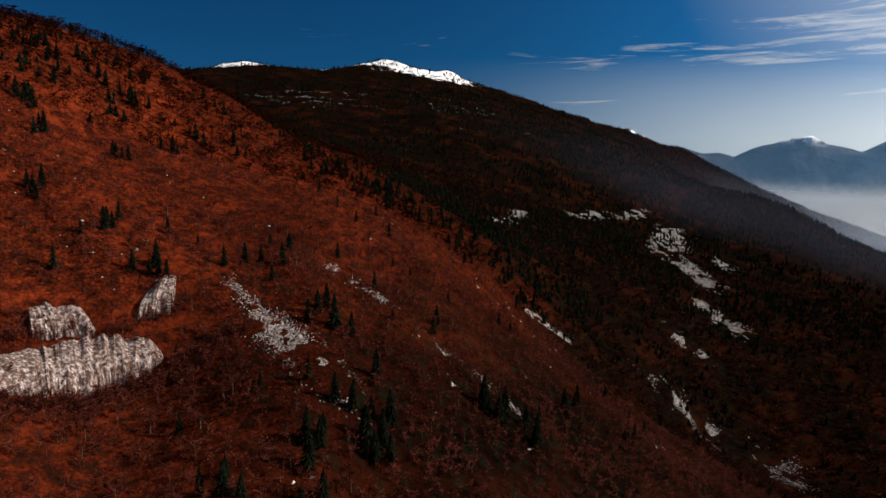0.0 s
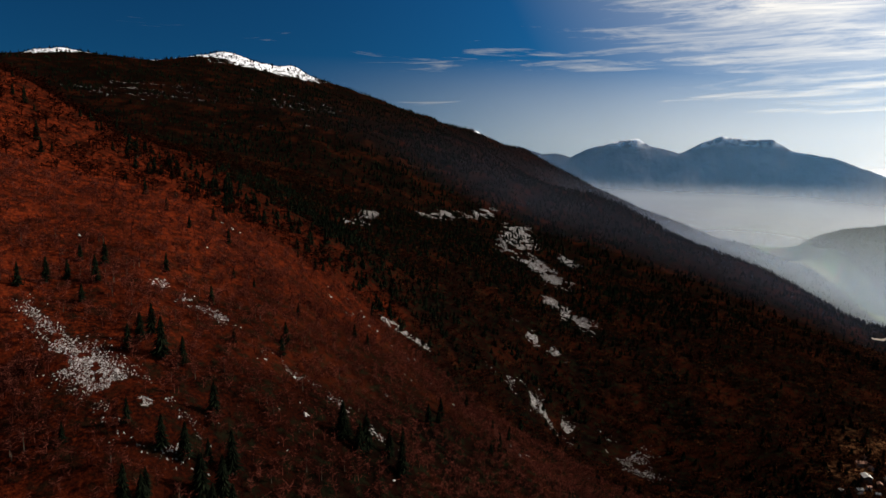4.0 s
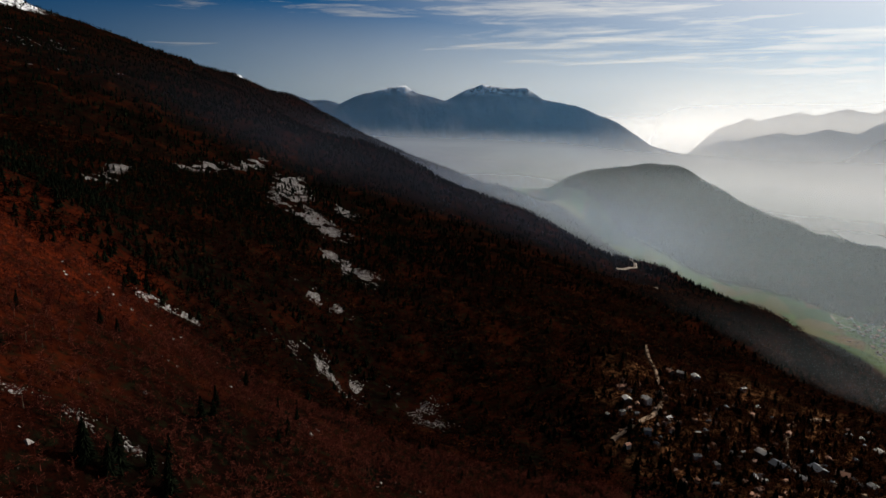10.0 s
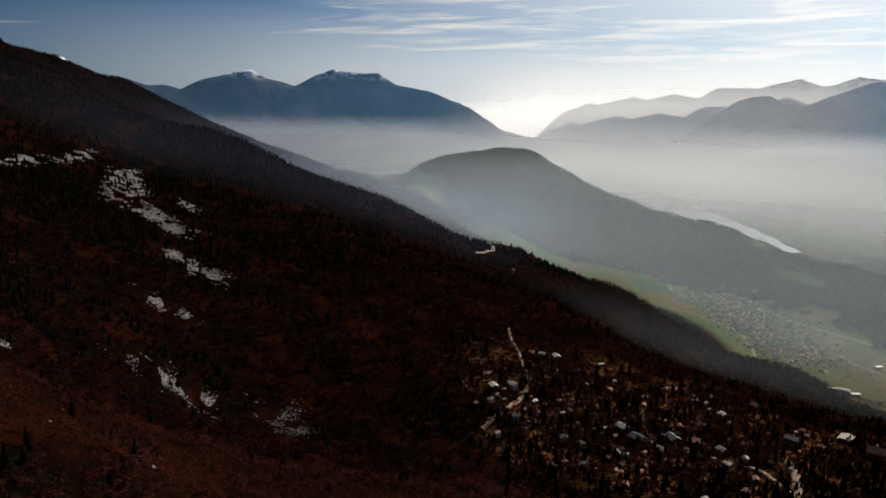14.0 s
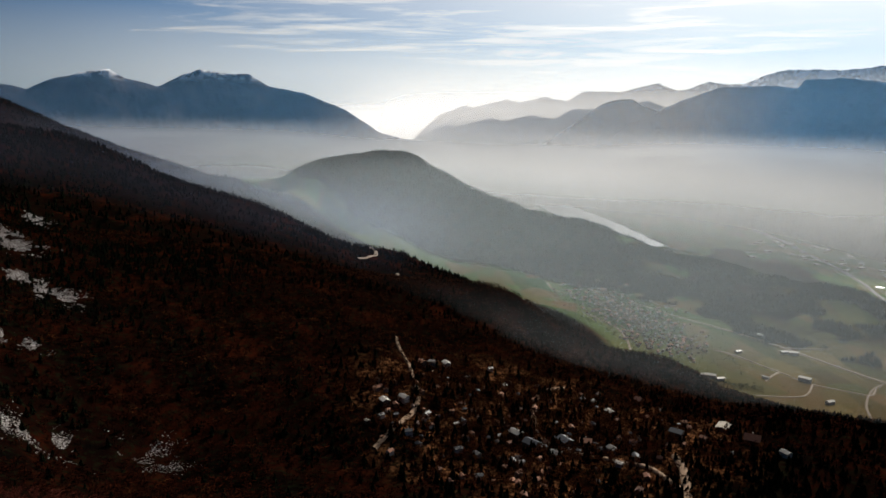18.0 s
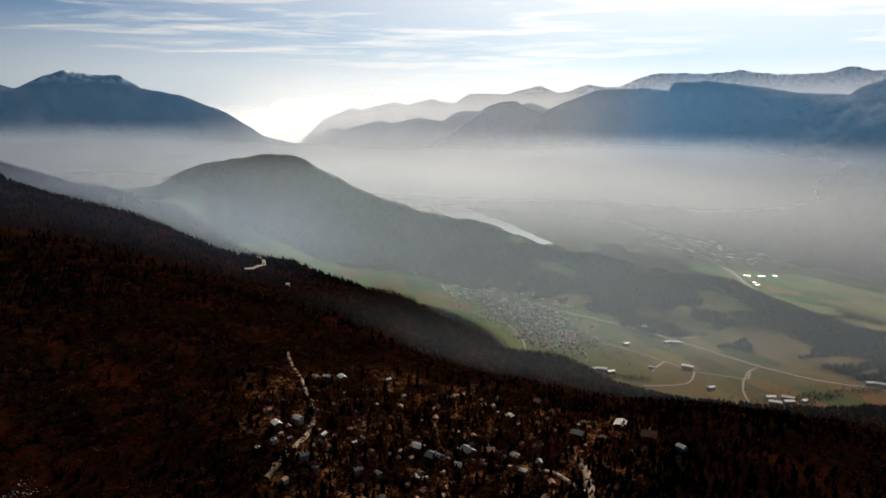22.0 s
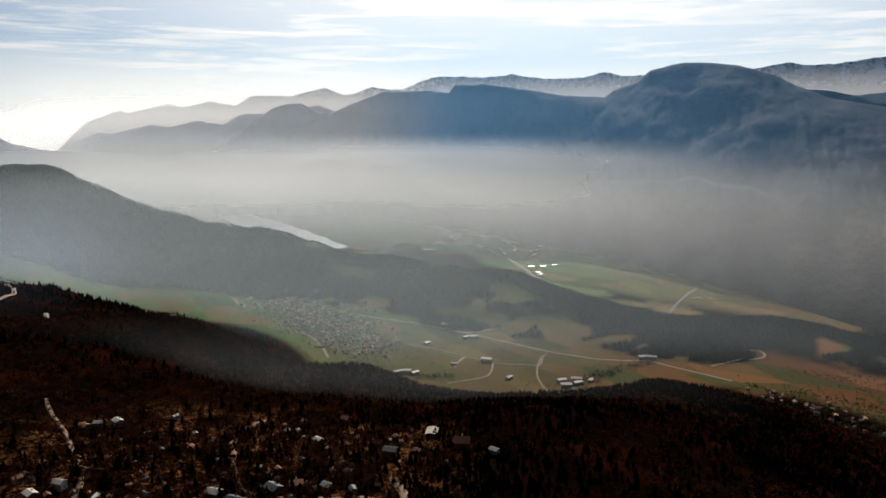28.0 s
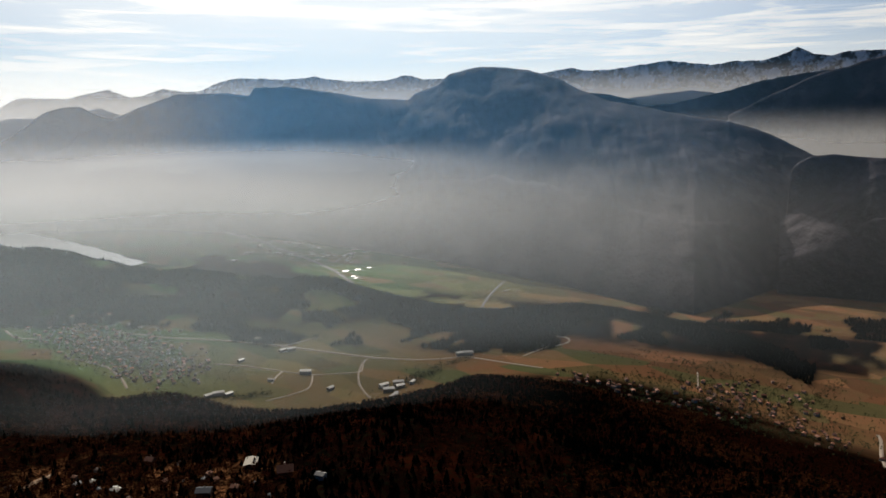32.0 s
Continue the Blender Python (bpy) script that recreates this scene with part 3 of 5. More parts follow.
hill_range("mountain_table_wall", [(28.6, -2.6), (29.37, -1.78), (30.19, -1.05), (31.97, -0.37), (32.87, 0.15), (34.22, 0.8), (36.91, 1.74), (40.49, 1.81), (42.06, 1.62), (42.51, 2.19), (44.97, 2.25), (48.09, 1.87), (51.18, 1.31), (54.2, 1.14), (54.82, 1.69), (56.69, 2.29), (57.48, 3.11), (59.48, 3.59), (61.06, 3.63), (63.78, 3.3), (66.06, 2.59), (67.2, 1.93), (69.51, 0.92), (72.03, 0.41), (74.51, -0.14), (78.51, -0.82), (80.83, -1.54), (82.74, -2.47), (84.24, -3.26), (90, -4.4), (97, -5)],
           [(28, 4400), (34, 4250), (39, 3950), (44, 3620), (50, 3200), (56, 2920), (60, 2720), (64, 2560), (68, 2400), (72, 2260), (76, 2180), (79, 2360), (82, 2600), (90, 2750)], [(28, 4560), (34, 4450), (40, 4280), (60, 3950), (75, 3500), (90, 3300)], -60,
           "long dark table mountain with a domed summit", rough=0.07, seed=23, cliff=0.75)
hill_range("mountain_snow_chain", [(37, 1.4), (38.52, 1.96), (40.1, 2.65), (41.45, 2.95), (43.69, 2.84), (45.03, 2.79), (47.04, 3.02), (49.48, 2.64), (51.23, 2.62), (52.53, 2.68), (54.24, 3.08), (55.52, 2.75), (57.2, 2.8), (60.5, 2.8), (63, 2.9), (64.98, 3.06), (67.15, 3.44), (68.45, 3.15), (70.57, 3.26), (72.24, 3.5), (74.29, 3.73), (76.31, 3.49), (77.5, 3.33), (79.03, 3.55), (80.92, 3.51), (82.36, 3.91), (83.12, 4.38), (84.15, 3.83), (85.21, 3.66), (86.21, 3.91), (88.46, 3.85), (95, 3.6)], 4450, 4720, 0,
           "far alpine chain streaked with snow", 625, 0.10, seed=31)
hill_range("mountain_mid_ridge", [(68.84, 1.47), (70.13, 1.31), (71.84, 0.85), (72.69, 0.45), (74.35, 0.51), (76.35, 0.89), (78.68, 1.45), (80.92, 2.11), (83.45, 2.5), (84.85, 2.63), (90, 3)], 4050, 4350, 0, "hazy grey ridge below the snowy chain", rough=0.07, seed=37)
hill_range("mountain_east_slope", [(78.6, -1.2), (78.31, -0.52), (79.44, -0), (80.91, 0.78), (82.69, 1.65), (84.41, 2.45), (86.09, 2.84), (87.39, 3.26), (88.28, 3.47), (94, 5)], 3500, 4000, 0, "dark violet mountain slope rising out of the haze", rough=0.07, seed=41)
hill_range("mountain_rock_bastion", [(82.6, -11), (81.77, -8.02), (81.91, -5.74), (82.29, -4.91), (82.95, -3.88), (83.81, -3.35), (85.04, -3.17), (86.77, -3.34), (88.37, -3.39), (96, -3.3)], 2550, 2900, -60, "dark rock bastion with a sheer edge", rough=0.05, seed=43, cliff=0.45)


def haze_curtain(r, az0, az1, amount, top, soft, edge0=6.0, edge1=6.0, foot=140.0, mat=None, ground_at=None, lean=((-180, 1.0),)):
    """A translucent sheet standing in for lit haze along the bearings az0 to az1, thick up to the height top; lean
    thins it by bearing.
    """
    az = np.arange(az0, az1 + 0.01, 1.0)
    # bends of the sheet are rounded off
    even = lambda v: np.convolve(np.pad(v[:, 0], 7, mode="edge"), np.ones(15) / 15, "valid")[:, None]
    by = lambda v: np.interp(az, *np.array(v, float).T)[:, None] if isinstance(v, list) else np.full((len(az), 1), float(v))
    r, top, soft = even(by(r)), by(top), by(soft)
    u = np.r_[np.linspace(-1.0, -0.05, 26), np.linspace(0, 1, 12)][None]
    Z = np.where(u < 0, (top - soft) + u * (top - soft + 70), top - soft + 2 * soft * u)
    A = az[:, None] + 0 * Z
    x, y = r * np.sin(np.radians(A)), r * np.cos(np.radians(A))
    gz = by(ground_at) if ground_at else land(x.ravel(), y.ravel()).reshape(x.shape)
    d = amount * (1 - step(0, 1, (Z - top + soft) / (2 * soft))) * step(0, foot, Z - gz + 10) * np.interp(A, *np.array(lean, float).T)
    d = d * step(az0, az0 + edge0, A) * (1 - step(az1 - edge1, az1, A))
    me = as_mesh("haze_sheet", np.c_[x.ravel(), y.ravel(), Z.ravel()], grid_faces(len(az), u.shape[1]), mat or HAZE, True)
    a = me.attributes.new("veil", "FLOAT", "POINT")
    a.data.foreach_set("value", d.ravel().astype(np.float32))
    return tagged(new("haze_sheet", me), "translucent sheet standing in for thin winter haze", "haze", kind="structure")


BEFORE_RIDGE = [(-14, 2250), (4, 2130), (18, 1850), (28, 1560), (40, 1450), (60, 1500), (130, 1600)]
BEHIND_RIDGE = [(0, 3180), (5, 3180), (15, 3120), (25, 2850), (35, 2600), (45, 2350), (55, 2150), (65, 1980), (80, 1930), (130, 1930)]
BEFORE_WALL = [(-45, 3300), (-14, 3300), (5, 3340), (15, 3280), (25, 3060), (35, 2880), (45, 2680), (55, 2440), (65, 2180), (72, 2040), (80, 2030), (130, 2050)]
INVERSION = [(-40, 530), (-10, 490), (3, 475), (10, 450), (20, 440), (28, 430), (36, 436), (46, 440), (56, 432), (64, 405), (74, 400), (90, 400)]
SOFT_TOP = [(-40, 50), (3, 50), (10, 110), (20, 110), (28, 80), (36, 45), (46, 40), (56, 46), (64, 70), (76, 100), (90, 110)]
THINNER_EAST = ((30, 1.0), (46, 0.9), (56, 0.68), (64, 0.42), (72, 0.24), (80, 0.09), (86, 0.04))
VALLEY_FLOOR = [(-45, 60), (0, 60), (14, -60), (130, -60)]
# sheets for valley haze before and behind the wooded ridge, and before the far mountains
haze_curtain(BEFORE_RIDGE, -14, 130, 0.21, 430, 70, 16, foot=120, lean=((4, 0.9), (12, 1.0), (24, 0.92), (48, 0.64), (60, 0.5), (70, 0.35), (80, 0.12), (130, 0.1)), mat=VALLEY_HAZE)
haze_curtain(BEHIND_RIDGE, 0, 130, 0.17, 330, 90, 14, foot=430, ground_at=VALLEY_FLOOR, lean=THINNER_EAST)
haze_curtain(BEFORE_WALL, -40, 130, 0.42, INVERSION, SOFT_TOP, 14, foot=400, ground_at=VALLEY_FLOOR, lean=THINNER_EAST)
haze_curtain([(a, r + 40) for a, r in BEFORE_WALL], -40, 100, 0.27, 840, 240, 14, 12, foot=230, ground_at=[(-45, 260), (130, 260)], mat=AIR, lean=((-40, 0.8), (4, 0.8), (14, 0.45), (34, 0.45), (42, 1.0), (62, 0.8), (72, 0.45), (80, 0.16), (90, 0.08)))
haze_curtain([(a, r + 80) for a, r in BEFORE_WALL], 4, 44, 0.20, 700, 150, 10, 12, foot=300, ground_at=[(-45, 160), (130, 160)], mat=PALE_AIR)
# bluish sheets veil the main flank as thin air would
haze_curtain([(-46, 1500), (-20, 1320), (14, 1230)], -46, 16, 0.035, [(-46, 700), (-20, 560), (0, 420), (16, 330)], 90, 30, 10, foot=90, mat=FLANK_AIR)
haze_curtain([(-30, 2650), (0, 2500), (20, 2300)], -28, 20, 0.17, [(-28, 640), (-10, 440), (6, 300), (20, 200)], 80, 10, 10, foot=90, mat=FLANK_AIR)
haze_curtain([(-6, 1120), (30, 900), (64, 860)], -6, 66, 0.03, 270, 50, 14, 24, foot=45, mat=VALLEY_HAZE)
# pale sheets veil the farthest chains and the dark sky under the horizon
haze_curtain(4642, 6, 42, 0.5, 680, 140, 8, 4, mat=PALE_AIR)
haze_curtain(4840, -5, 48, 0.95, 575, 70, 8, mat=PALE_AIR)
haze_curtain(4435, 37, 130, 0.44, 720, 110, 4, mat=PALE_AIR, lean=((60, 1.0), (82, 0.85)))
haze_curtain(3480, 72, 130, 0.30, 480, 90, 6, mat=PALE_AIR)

# ---- woods ----
RNG = np.random.RandomState(21)


def sliver(base, tip, w, rng):
    """A thin triangle from base to tip."""
    d = tip - base
    side = np.cross(d, rng.normal(size=3))
    side *= w / max(np.linalg.norm(side), 1e-6)
    return [base - side, base + side, tip]


def bare_tree(seed, limbs, twigs, width):
    """A leafless broad-crowned tree one metre tall: trunk, limbs and a cloud of twigs."""
    rng = np.random.RandomState(seed)
    tri = []
    for k in range(3):
        a, b = 2 * math.pi * k / 3, 2 * math.pi * (k + 1) / 3
        tri.append([np.array((0.022 * math.cos(a), 0.022 * math.sin(a), -0.05)), np.array((0.022 * math.cos(b), 0.022 * math.sin(b), -0.05)), np.array((0.0, 0.0, 0.75))])
    ends = []
    for _ in range(limbs):
        z = rng.uniform(0.28, 0.7)
        a, up = rng.uniform(0, 6.28), rng.uniform(0.15, 0.4)
        out = rng.uniform(0.12, 0.32)
        s = np.array((0, 0, z))
        e = s + (out * math.cos(a), out * math.sin(a), up)
        tri.append(sliver(s, e, 0.012 + width * 0.1, rng))
        ends.append((s, e))
    for _ in range(twigs):
        s, e = ends[rng.randint(len(ends))]
        b = s + (e - s) * rng.uniform(0.35, 1.0)
        t = b + np.array((rng.normal(0, 0.13), rng.normal(0, 0.13), rng.uniform(-0.05, 0.14)))
        tri.append(sliver(b, t, width * rng.uniform(0.5, 1.2), rng))
    return np.array(tri, np.float32)


def conifer(seed, layers, spikes, slim=0.19):
    """A conifer one metre tall: tiers of drooping boughs round a trunk."""
    rng = np.random.RandomState(seed)
    tri = []
    for k in range(layers):
        u = k / layers
        z0, r = 0.10 + 0.86 * u, slim * (1 - u) ** 0.8 + 0.012
        for j in range(spikes):
            a = 6.28 * (j + rng.uniform(-0.3, 0.3)) / spikes + k
            rr, w = r * rng.uniform(0.65, 1.2), 6.28 / spikes * 0.62
            tip = np.array((rr * math.cos(a), rr * math.sin(a), z0 - 0.05 * rng.uniform(0.4, 1.4)))
            up = z0 + 1.25 / layers
            tri.append([np.array((0.45 * rr * math.cos(a - w), 0.45 * rr * math.sin(a - w), z0)), tip, np.array((0.0, 0.0, up))])
            tri.append([tip, np.array((0.45 * rr * math.cos(a + w), 0.45 * rr * math.sin(a + w), z0)), np.array((0.0, 0.0, up))])
    return np.array(tri, np.float32)


def plant(name, templates, xy, size, mat, label, category, wide=1.0, turn=None):
    """One joined sheet of trees."""
    xy, size = np.asarray(xy), np.asarray(size)
    if len(xy) == 0:
        return None
    z = land(xy[:, 0], xy[:, 1]) - 0.4
    pick = RNG.randint(len(templates), size=len(xy))
    spin = RNG.uniform(0, 6.28, len(xy)) if turn is None else RNG.normal(turn, 0.25, len(xy))
    verts = []
    for k, t in enumerate(templates):
        m = pick == k
        if not m.any():
            continue
        p = t.reshape(-1, 3)
        c, s = np.cos(spin[m])[:, None], np.sin(spin[m])[:, None]
        h = size[m][:, None]
        wx = h * wide
        v = np.stack([xy[m, 0][:, None] + wx * (c * p[None, :, 0] - s * p[None, :, 1]), xy[m, 1][:, None] + wx * (s * p[None, :, 0] + c * p[None, :, 1]), z[m][:, None] + h * p[None, :, 2]], -1)
        verts.append(v.reshape(-1, 3))
    verts = np.concatenate(verts)
    me = as_mesh(name, verts, np.arange(len(verts)).reshape(-1, 3), mat)
    return tagged(new(name, me), label, category, kind="stuff")


def scatter(n, r0, r1, a0, a1):
    r = np.sqrt(RNG.uniform(r0**2, r1**2, n))
    a = np.radians(RNG.uniform(a0, a1, n))
    return np.c_[r * np.sin(a), r * np.cos(a)]


CONIFER_BELTS = [((-417, 301), (-343, 319), 30), ((-567, 643), (-325, 464), 50), ((-301, 427), (-265, 469), 40), ((-362, 299), (-404, 478), 40), ((-716, 1195), (-700, 1567), 110), ((-502, 745), (-516, 1209), 70), ((-518, 1333), (-350, 1588), 100), ((-680, 470), (-450, 640), 70), ((-470, 620), (-330, 900), 90), ((-420, 850), (-330, 1300), 130), ((-250, 800), (-60, 1000), 90), ((-560, 1150), (-700, 1500), 180),
                 ((-900, 1700), (-300, 1800), 170), ((120, 1500), (350, 1500), 120), ((480, 560), (640, 480), 90), ((620, 700), (900, 520), 170), ((680, 220), (880, 420), 170), ((150, 420), (420, 420), 60), ((-1700, 1900), (-1300, 1700), 220)]


def belt(xy):
    """How much of the wood is conifer."""
    d = np.zeros(len(xy))
    for a, b, w in CONIFER_BELTS:
        a, b = np.array(a, float), np.array(b, float)
        t = np.clip(((xy - a) @ (b - a)) / ((b - a) @ (b - a)), 0, 1)
        q = np.hypot(*(xy - a - t[:, None] * (b - a)).T)
        d = np.maximum(d, np.exp(-(q / w) ** 2))
    return d


def in_hamlet(xy):
    q = np.hypot((xy[:, 0] - 255) / 190, (xy[:, 1] - 590) / 190)
    return 1 - step(0.75, 1.15, q)


SCREE_LINES = [((-212, 85), (-158, 79), 8, 1.6), ((-246, 92), (-212, 85), 5, 0.4), ((-240, 151), (-202, 155), 4, 0.4), ((-180, 154), (-129, 164), 4, 0.4), ((-238, 356), (-222, 392), 4, 0.4),
               ((-432, 1230), (-356, 991), 20, 0.8), ((-356, 991), (-260, 911), 17, 1.0), ((-302, 1080), (-276, 1072), 14, 0.7), ((-246, 816), (-188, 760), 17, 1.0), ((-230, 625), (-177, 624), 8, 1.0),
               ((-185, 500), (-80, 548), 16, 0.8), ((-125, 516), (-60, 520), 9, 0.5), ((-513, 811), (-451, 637), 8, 0.5), ((-527, 988), (-500, 1256), 10, 0.7)]


def on_scree(xy):
    d = np.zeros(len(xy))
    for a, b, w, k in SCREE_LINES:
        a, b = np.array(a, float), np.array(b, float)
        t = np.clip(((xy - a) @ (b - a)) / ((b - a) @ (b - a)), 0, 1)
        q = np.hypot(*(xy - a - t[:, None] * (b - a)).T)
        d = np.maximum(d, np.exp(-(q / (1.5 * w)) ** 2) * min(1.0, 1.6 * k))
    return d


def wooded(xy):
    h = smooth_land(xy[:, 0], xy[:, 1])
    slope = (h > 30) & (xy[:, 0] < 1150) & (corridor(xy[:, 0], xy[:, 1]) < 0.4)
    return slope | (ridge_wood(xy[:, 0], xy[:, 1]) > 0.5)


def near_cliff(xy):
    return (xy[:, 0] > -275) & (xy[:, 0] < -228) & (xy[:, 1] > -25) & (xy[:, 1] < 85)


def along_ridge(n):
    y = RNG.uniform(130, 3200, n)
    x = np.interp(y, [0, 280, 752, 1023, 1456, 2070, 2325, 2884, 3600], [1900, 1820, 1690, 1538, 1513, 1309, 1164, 618, 500])
    return np.c_[x + RNG.uniform(-440, 240, n), y]


def grow():
    # close by: single twigs show
    p = scatter(11500, 90, 420, -112, 10)
    p = np.r_[p, scatter(4200, 150, 420, 10, 100)]
    p = p[wooded(p) & (RNG.rand(len(p)) > 0.97 * on_scree(p)) & ~(near_cliff(p) & (RNG.rand(len(p)) < 0.45))]
    con = RNG.rand(len(p)) < 0.004 + 0.16 * belt(p)
    plant("bare_woodland", [bare_tree(i, 7, 44, 0.017) for i in range(5)], p[~con], RNG.uniform(3.0, 7.2, (~con).sum()), SCRUB_TWIGS, "leafless reddish-brown beech and oak scrub on the steep slope", "woodland", 1.25)
    plant("conifer_stand", [conifer(i, 9, 8) for i in range(3)], p[con], RNG.uniform(6, 12, con.sum()), NEEDLES, "dark green conifers standing among bare trees", "woodland", 1.15)
    # below and behind the camera
    p = np.r_[scatter(1500, 8, 150, -180, 180), scatter(2600, 90, 420, 100, 248)]
    p = p[wooded(p)]
    plant("bare_woodland", [bare_tree(140 + i, 5, 24, 0.03) for i in range(4)], p, RNG.uniform(4.0, 8.0, len(p)), BACKLIT_TWIGS, "leafless wood in the gully, twigs darkened for backlight", "woodland", 1.5)
    # mid distance
    p = np.r_[scatter(36000, 420, 1120, -85, 62), scatter(15000, 420, 1150, 62, 100)]
    p = p[wooded(p) & (RNG.rand(len(p)) > 0.8 * on_scree(p)) & (RNG.rand(len(p)) > 0.12 * in_hamlet(p))]
    patch = step(0.02, 0.16, fbm(p[:, 0] / 90 + 50, p[:, 1] / 90, 3))
    con = RNG.rand(len(p)) < (0.05 + 0.62 * belt(p) + 0.35 * patch) * (1 - 0.75 * lit_beech_slope(p[:, 0], p[:, 1]))
    lar = ~con & (RNG.rand(len(p)) < 0.22 * step(350, 900, p[:, 1]) + 0.55 * step(330, 480, p[:, 0]) * step(0.0, 0.12, fbm(p[:, 0] / 110, p[:, 1] / 110 + 9, 3)))
    bare = ~con & ~lar
    beech = bare & (RNG.rand(len(p)) < lit_beech_slope(p[:, 0], p[:, 1]))
    # oak: the remaining bare trees, drawn with the backlight-darkened twigs
    oak = bare & ~beech
    plant("bare_woodland", [bare_tree(20 + i, 5, 26, 0.040) for i in range(5)], p[beech], RNG.uniform(5.0, 9.5, beech.sum()), DIM_BEECH_TWIGS, "leafless reddish beech woodland on the near flank, twigs darkened for backlight", "woodland", 1.6)
    plant("bare_woodland", [bare_tree(30 + i, 5, 26, 0.040) for i in range(5)], p[oak], RNG.uniform(4.0, 7.5, oak.sum()), BACKLIT_TWIGS, "leafless woodland covering the mountain flank, twigs darkened for backlight", "woodland", 2.2)
    plant("conifer_stand", [conifer(20 + i, 5, 6) for i in range(4)], p[con], RNG.uniform(4, 9, con.sum()), NEEDLES, "dark conifer belts across the mountain flank", "woodland", 2.1)
    plant("larch_stand", [bare_tree(40 + i, 6, 24, 0.032) for i in range(3)], p[lar], RNG.uniform(6, 10, lar.sum()), LARCH, "russet leafless larches on the flank", "woodland", 1.7)
    # far flanks and the wooded ridge
    p = np.r_[scatter(48000, 1120, 3350, -68, 14), scatter(5000, 1120, 1800, 14, 70), along_ridge(50000), np.c_[RNG.uniform(1560, 2400, 9000), RNG.uniform(-250, 720, 9000)]]
    p = p[wooded(p)]
    h = smooth_land(p[:, 0], p[:, 1])
    keep = RNG.rand(len(p)) < np.where(h > 830, 0.22, np.where(h > 680, 0.6, 0.95))
    p = p[keep]
    patch = step(-0.05, 0.12, fbm(p[:, 0] / 140 + 50, p[:, 1] / 140, 3))
    con = RNG.rand(len(p)) < 0.25 + 0.5 * patch + 0.5 * belt(p) + 0.75 * (ridge_wood(p[:, 0], p[:, 1]) > 0.5)
    plant("bare_woodland", [bare_tree(60 + i, 4, 10, 0.055) for i in range(4)], p[~con], RNG.uniform(6, 10, (~con).sum()), BACKLIT_TWIGS, "far leafless brown woodland", "woodland", 1.5)
    plant("conifer_stand", [conifer(60 + i, 3, 5) for i in range(4)], p[con], RNG.uniform(6, 11, con.sum()), NEEDLES, "far dark conifer woods", "woodland", 1.9)


grow()

# nearest trees, one by one
CLUMPS = [(-482, 105, 8, 9), (-470, 125, 8, 11), (-456, 155, 6, 11), (-413, 70, 6, 8), (-388, 66, 2, 4), (-373, 108, 4, 6), (-412, 185, 3, 6), (-465, 240, 3, 12), (-398, 152, 3, 5), (-333, 44, 4, 5), (-298, 62, 6, 7), (-268, 64, 5, 4),
          (-250, 115, 5, 9), (-198, 104, 5, 8), (-187, 165, 2, 4), (-403, 214, 3, 7), (-405, 300, 14, 18), (-360, 322, 14, 18), (-142, 50, 5, 6), (-136, 82, 11, 8), (-129, 148, 7, 8), (-149, 26, 3, 5), (-129, 237, 3, 8), (-262, 136, 2, 5)]


def lone_conifers():
    crown = as_mesh("crown", conifer(5, 14, 11).reshape(-1, 3), np.arange(14 * 11 * 6).reshape(-1, 3), NEEDLES)
    bm = bmesh.new()
    bmesh.ops.create_cone(bm, cap_ends=True, segments=7, radius1=0.022, radius2=0.004, depth=1.0, matrix=Matrix.Translation((0, 0, 0.45)))
    first = empty("conifer_tree")
    part("trunk", bm, BARK, first)
    mesh_part("crown", crown, first)
    tagged(first, "tall dark green conifer on the leaf-strewn slope", "tree", "conifers on the slope")
    spots = [(x + RNG.normal(0, w), y + RNG.normal(0, w)) for x, y, n, w in CLUMPS for _ in range(n)]
    for k, (x, y) in enumerate(spots):
        h = RNG.uniform(8, 17) if x > -200 else RNG.uniform(7, 14)
        m = Matrix.LocRotScale((x, y, ground_z(x, y) - 0.3), Euler((0, 0, RNG.uniform(0, 6))), (h * 1.35, h * 1.35, h))
        ob = first if k == 0 else copy_thing(first, Matrix())
        ob.matrix_basis = m


def lone_bare_trees():
    kinds = []
    for k in range(4):
        t = bare_tree(90 + k, 12, 130, 0.011)
        bm = bmesh.new()
        bmesh.ops.create_cone(bm, cap_ends=True, segments=6, radius1=0.024, radius2=0.006, depth=0.85, matrix=Matrix.Translation((0, 0, 0.37)))
        ob = empty("bare_tree")
        part("trunk", bm, BARK, ob)
        mesh_part("crown", as_mesh("crown", t[3:].reshape(-1, 3), np.arange((len(t) - 3) * 3).reshape(-1, 3), SCRUB_TWIGS), ob)
        kinds.append(tagged(ob, "leafless brown tree on the rocky slope", "tree", "bare trees on the slope"))
    spots = scatter(700, 110, 330, -112, -40)
    spots = spots[wooded(spots) & (on_scree(spots) < 0.15)][:220]
    for k, (x, y) in enumerate(spots):
        h = RNG.uniform(4.5, 8.0)
        ob = kinds[k] if k < 4 else copy_thing(kinds[k % 4], Matrix())
        ob.matrix_basis = Matrix.LocRotScale((x, y, ground_z(x, y) - 0.3), Euler((0, 0, RNG.uniform(0, 6))), (h * 1.2, h * 1.2, h))


lone_conifers()
lone_bare_trees()


